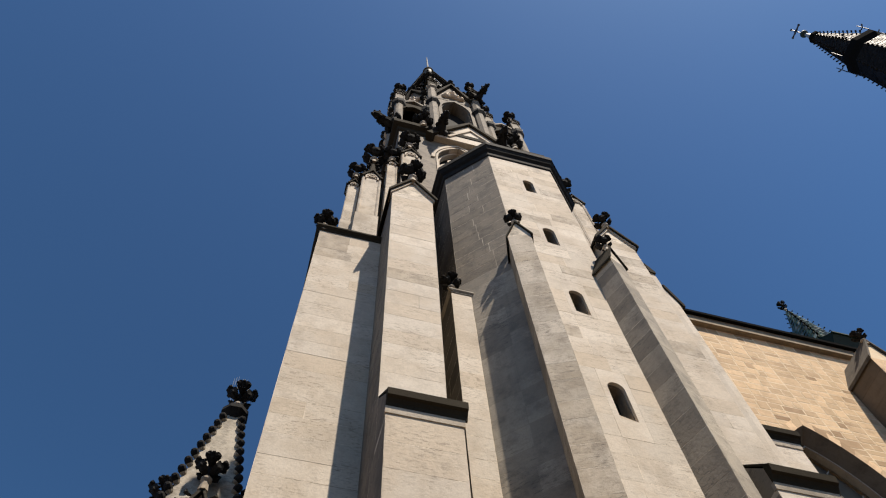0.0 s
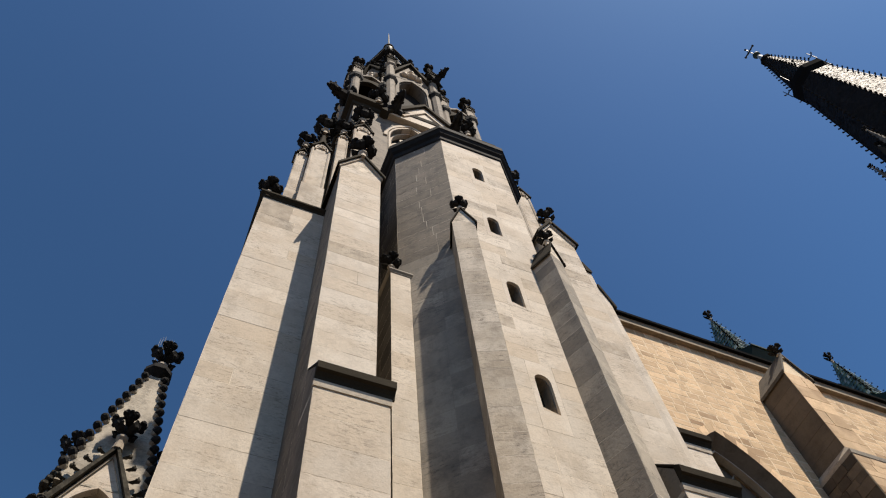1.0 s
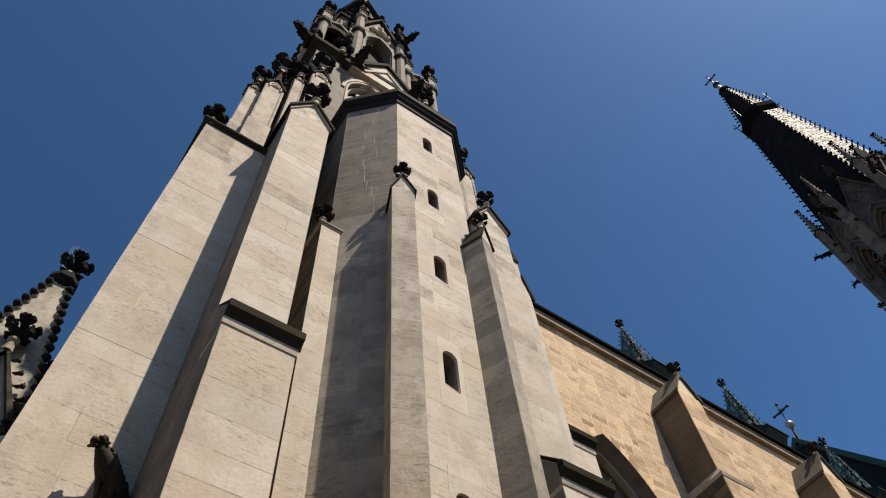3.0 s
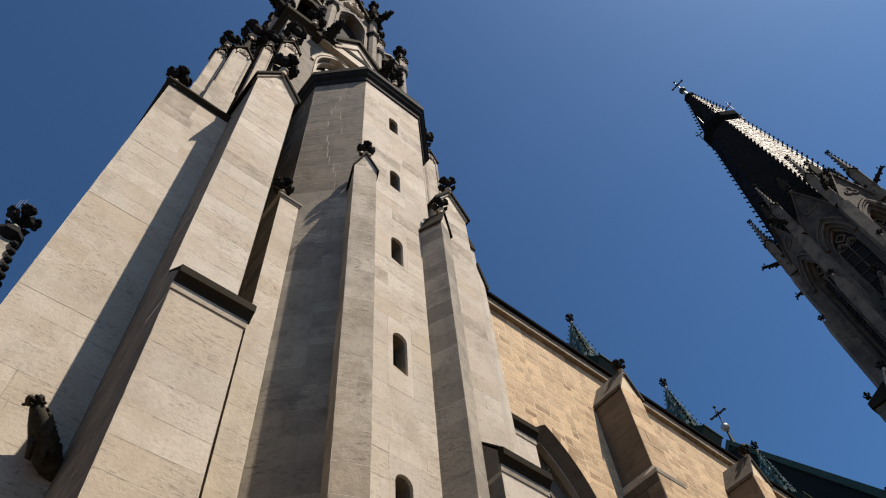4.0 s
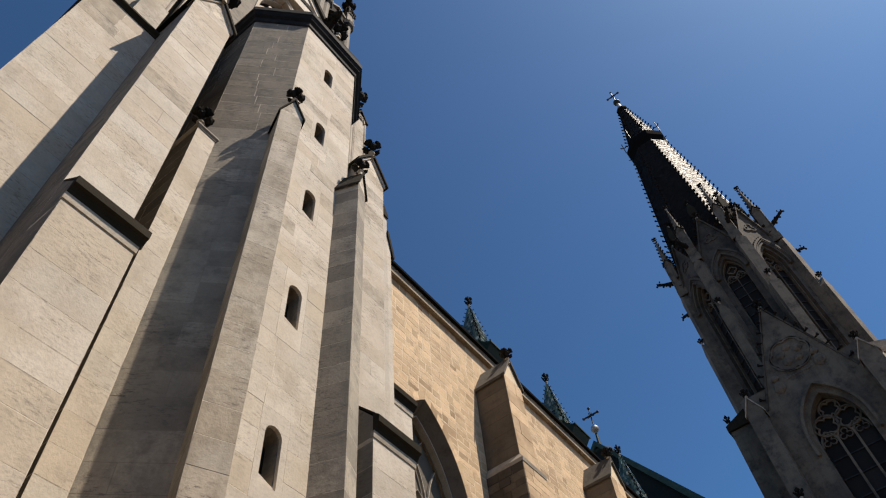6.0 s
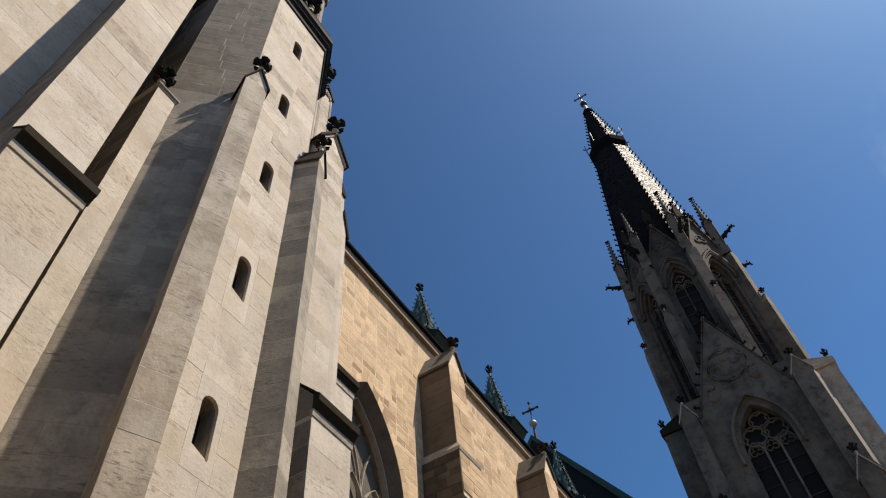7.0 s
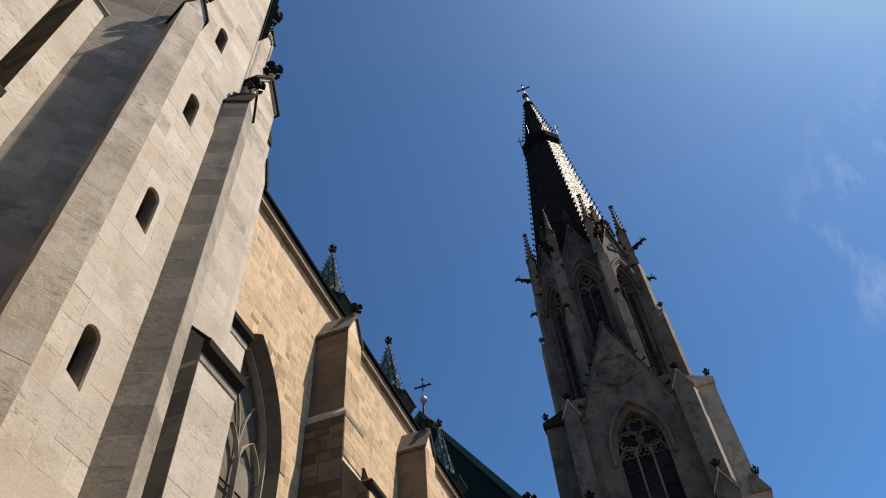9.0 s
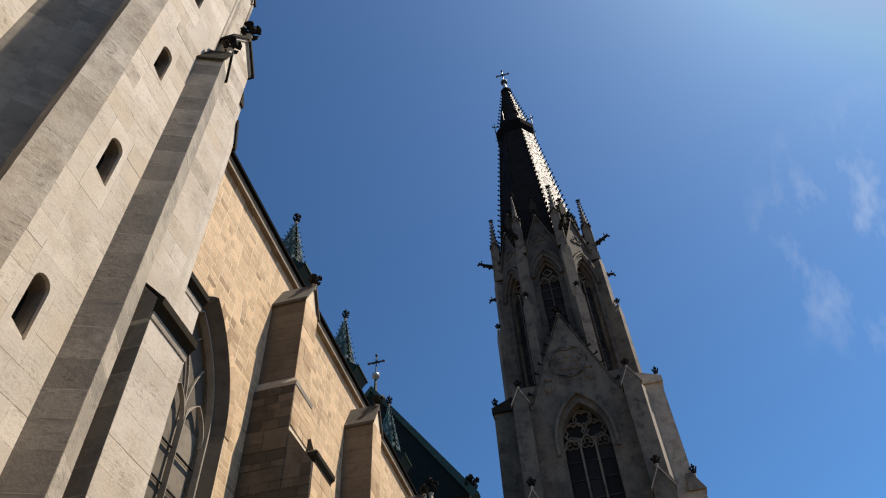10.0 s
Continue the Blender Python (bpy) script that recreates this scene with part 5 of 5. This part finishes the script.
for k in range(5):
    a = k * 1.2566 + 0.3
    blob(bm, fmW(0.1 + 0.7 * math.cos(a), 0.03, 40.2 + 0.7 * math.sin(a)), 0.38, (0.4, 1, 1))
part("roundel", bm, TOWERSTONE, gb)
for a, h in ((-1.75, 38.0), (1.55, 38.6)):
    bm = bmesh.new()
    blob(bm, fmW(a, 0.04, h), 0.55, (0.4, 0.85, 1.1))
    blob(bm, fmW(a, 0.1, h + 0.75), 0.3, (0.6, 1.2, 0.9))
    part("shield", bm, TOWERSTONE, gb)
bm = bmesh.new()
for k in range(12):
    blob(bm, fmW(-1.0 + k * 0.17, 0.02, 38.35 + 0.03 * (k % 3)), 0.1, (0.5, 1, 1.2))
part("lettering_bar", bm, TOWERSTONE, gb)
crocket_run(fmW(-3.2, 0.2, 37), fmW(0.15, 0.2, 45.4), 9, 0.4, (0, 1), gb)
crocket_run(fmW(3.4, 0.2, 37), fmW(0.15, 0.2, 45.4), 9, 0.4, (0, -1), gb)
finial(fmW(0.15, -0.2, 45.4), 1.2, gb)


def st_pier(a0, a1, x0, z1, rise, low):
    """A west-facing pier of the big tower with a gabled head, and a gabled stage lower down."""
    c, w = (a0 + a1) / 2, a1 - a0
    fm = frame_of((x0, SY - c, 0), (0, -1))
    p = part("buttress", pier(fm, w, 1.5, 0, z1, rise), TOWERSTONE, st)
    part("coping", gable_cap(fm, w, 1.3, z1, rise, 0.13, 0.1), AGED, p)
    finial(fm(0, -0.2, z1 + rise + 0.1), 0.9, p)
    fl = frame_of((x0 - 0.7, SY - c, 0), (0, -1))
    part("foot", pier(fl, w * 1.05, 1.2, 0, low, rise), TOWERSTONE, p)
    part("foot_coping", gable_cap(fl, w * 1.05, 0.9, low, rise, 0.13, 0.1), AGED, p)
    finial(fl(0, -0.1, low + rise + 0.1), 0.9, p)


st_pier(-4.65, -3.45, 45.3, 36.4, 1.3, 27.3)
st_pier(3.65, 4.95, 45.3, 36.4, 1.3, 27.3)


def st_side(y0, y1, sgn, stone=TOWERSTONE):
    p = part("buttress", block(46.8, 48.6, min(y0, y1), max(y0, y1), 0, 36.9), stone, st)
    fm = frame_of((46.8, (y0 + y1) / 2, 0), (0, -1))
    w = abs(y1 - y0)
    # pale coping to the sunny south, dark to the north: sunlight put into colour
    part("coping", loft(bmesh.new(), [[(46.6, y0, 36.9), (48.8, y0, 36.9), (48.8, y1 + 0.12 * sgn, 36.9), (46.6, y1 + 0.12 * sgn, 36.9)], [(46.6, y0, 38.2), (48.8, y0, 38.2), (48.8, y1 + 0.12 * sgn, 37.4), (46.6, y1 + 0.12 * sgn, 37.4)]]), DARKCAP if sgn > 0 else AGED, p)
    finial((46.9, y1 - 0.15 * sgn, 37.5), 1.0, p).scale = (0.7, 0.7, 1.0)
    part("foot", block(46.5, 48.9, min(y0, y1 + 0.4 * sgn), max(y0, y1 + 0.4 * sgn), 0, 27.6), stone, p)
    part("foot_coping", loft(bmesh.new(), [[(46.3, y1 - 0.6 * sgn, 27.6), (49, y1 - 0.6 * sgn, 27.6), (49, y1 + 0.52 * sgn, 27.6), (46.3, y1 + 0.52 * sgn, 27.6)], [(46.4, y1 - 0.5 * sgn, 28.9), (49, y1 - 0.5 * sgn, 28.9), (49, y1 - 0.1 * sgn, 28.9), (46.4, y1 - 0.1 * sgn, 28.9)]]), TOWERSTONE, p)
    finial((46.6, y1 + 0.1 * sgn, 28.6), 1.0, p).scale = (0.7, 0.7, 1.0)


# added chamfer, coloured paler than the tower to give a bright sunlit strip
part("splay", prism([(45.45, -4.55), (46.82, -4.55), (46.82, -5.0)], 28.5, 36.3), GREYSTONE, st, "pale sunlit splay")
st_side(5.0, 6.75, 1)
# south buttress in paler stone for the light it catches
st_side(-4.25, -6.15, -1, AGED)

AP = 4.75
side8 = 2 * AP * math.tan(math.pi / 8)
OZ0, OZ1 = 37.0, 57.5
for k in range(8):
    a = math.pi + k * math.pi / 4
    o = Vector((math.cos(a), math.sin(a)))
    u = (-o.y, o.x)
    fm = frame_of((SX + o.x * AP, SY + o.y * AP, 0), u)
    h = side8 / 2
    ar = pointed(0, 1.95, 51.6, 2.3)
    part("octagon_wall", arched_wall(fm, -h, h, OZ0, OZ1, [(ar[0][0], 40.0)] + ar + [(ar[-1][0], 40.0)], -0.9, 0), OCTSTONE, st)
    c8a = a + math.pi / 8
    d8 = Vector((math.cos(c8a), math.sin(c8a)))
    rc = AP / math.cos(math.pi / 8)
    if k in (0, 1, 2, 6, 7):
        gothic_window(fm, 0, 1.7, 40.0, 51.6, 2.1, 2, st, TOWERSTONE, d=-0.6, frame_w=0.2, orders=2, bars=10)
        bm = band(fm, pointed(0, 2.6, 51.6, 2.9), 0.26, 0, 0.25)
        band(fm, pointed(0, 2.95, 51.55, 3.2), 0.08, 0, 0.32, bm)
        band(fm, pointed(0, 3.3, 51.5, 3.6), 0.2, 0, 0.35, bm)
        for q, (qa, qz) in enumerate(pointed(0, 3.5, 51.5, 3.85, 11)):
            blob(bm, fm(qa, 0.16, qz), 0.1)
        part("hood_mould", bm, OCTSTONE, st)
        part("gable", extrude_on(fm, [(-(h - 0.2) * 0.537, 57.5), ((h - 0.2) * 0.537, 57.5), (0, 60.4)], -0.5, 0.0), OCTSTONE, st)
        part("gable_coping", band(fm, [(-h + 0.1, 54.8), (0, 60.6), (h - 0.1, 54.8)], 0.24, -0.5, 0.22), OCTSTONE, st)
        bm = band(fm, foil(0, 57.2, 0.6, 3, math.pi / 2), 0.12, -0.02, 0.08, None, True)
        part("blind_tracery", bm, OCTSTONE, st)
        crocket_run(fm(-h, 0.2, 55), fm(0, 0.2, 60.5), 6, 0.42, (-u[0], -u[1]), st, mat=DARKCAP)
        crocket_run(fm(h, 0.2, 55), fm(0, 0.2, 60.5), 6, 0.42, u, st, mat=DARKCAP)
        finial(fm(0, 0, 60.5), 1.15, st)
        # lucarne on the spire above the gable
        lu = frame_of((SX + o.x * 3.95, SY + o.y * 3.95, 0), u)
        part("lucarne", extrude_on(lu, [(-0.4, 60.0), (0.4, 60.0), (0.4, 63.2), (0, 64.4), (-0.4, 63.2)], -0.9, 0.25), DARKCAP, st)
        finial(lu(0, 0, 64.3), 0.8, st)
    # corner buttress with pinnacle and gargoyle
    fb = frame_of((SX + d8.x * (rc + 0.55), SY + d8.y * (rc + 0.55), 0), (-d8.y, d8.x))
    bp_ = part("corner_buttress", pier(fb, 0.95, 1.3, OZ0, 54.5, 0.9), TOWERSTONE, st)
    fb2 = frame_of((SX + d8.x * (rc + 0.95), SY + d8.y * (rc + 0.95), 0), (-d8.y, d8.x))
    part("stage", pier(fb2, 0.85, 0.9, OZ0, 47.6, 1.0), TOWERSTONE, bp_)
    finial(fb2(0, -0.1, 48.6), 0.75, bp_)
    if k in (0, 1, 2, 5, 6, 7):
        c = Vector((SX, SY)) + d8 * (rc + 0.05)
        pinnacle(c.x, c.y, 55.0, 0.75, 60.0, 65.2, st, TOWERSTONE, 0.75, crockets=7)
        gargoyle((c.x + d8.x * 0.4, c.y + d8.y * 0.4, 57.4), (d8.x, d8.y, 0.12), 1.6, st, False, 0.6, 3)

# spire with its gallery
CYS = SY + 0.2
PROF = [(4.55, 57.5), (2.42, 82.0), (0.62, 95.0)]
part("spire", turned(SX, CYS, [(4.55, 57.5), (2.3, 81.6)], 8), SLATE, st)
part("spire_top", turned(SX, CYS, [(2.0, 84.6), (0.55, 95.2)], 8), SLATE, st)
slate_covering(SX, CYS, 4.57, 57.5, 2.32, 81.6, 8, 0.25, st, SLATE)
slate_covering(SX, CYS, 2.02, 84.6, 0.57, 95.0, 8, 0.25, st, SLATE)
part("gallery", turned(SX, CYS, [(2.3, 81.5), (2.42, 82.2), (2.62, 82.75), (2.62, 83.8), (2.48, 84.0), (2.0, 84.6)], 8), TAR, st)
part("cap_ring", turned(SX, CYS, [(0.55, 94.6), (0.8, 94.9), (0.8, 95.4), (0.5, 95.8)], 8), TAR, st)
part("cone", turned(SX, CYS, [(0.45, 95.8), (0.2, 97.7)], 10), ZINC, st)
bm = bmesh.new()
bmesh.ops.create_uvsphere(bm, u_segments=12, v_segments=8, radius=0.5, matrix=Matrix.Translation((SX, CYS, 98.2)))
part("orb", bm, COPPER, st, smooth=True)
cross(SX, CYS, 98.5, 3.2, 0.85, st, 0.07)
for k in range(8):
    a = (k + 0.5) * math.pi / 4
    d = (math.cos(a), math.sin(a))
    crocket_run((SX + d[0] * 4.55, CYS + d[1] * 4.55, 58), (SX + d[0] * 2.35, CYS + d[1] * 2.35, 81), 24, 0.34, d, st)
    crocket_run((SX + d[0] * 2.0, CYS + d[1] * 2.0, 85), (SX + d[0] * 0.6, CYS + d[1] * 0.6, 94.6), 11, 0.32, d, st)
    rib = loft(bmesh.new(), [ring(SX + d[0] * r_, CYS + d[1] * r_, 0.07, 6, z) for r_, z in ((4.57, 57.5), (2.32, 81.6))])
    # zinc on the sunward hip only: its bright edge is put into the material
    part("hip", rib, ZINC if k == 5 else SLATE, st)
    rail = turned(SX + d[0] * 2.62, CYS + d[1] * 2.62, [(0.06, 83.9), (0.045, 86.3)], 6)
    leaf(rail, (SX + d[0] * 2.62, CYS + d[1] * 2.62, 85.2), (d[0], d[1], 0.2), 0.38, 0.2)
    leaf(rail, (SX + d[0] * 2.62, CYS + d[1] * 2.62, 85.2), (-d[0], -d[1], 0.2), 0.38, 0.2)
    part("gallery_spike", rail, IRON, st)
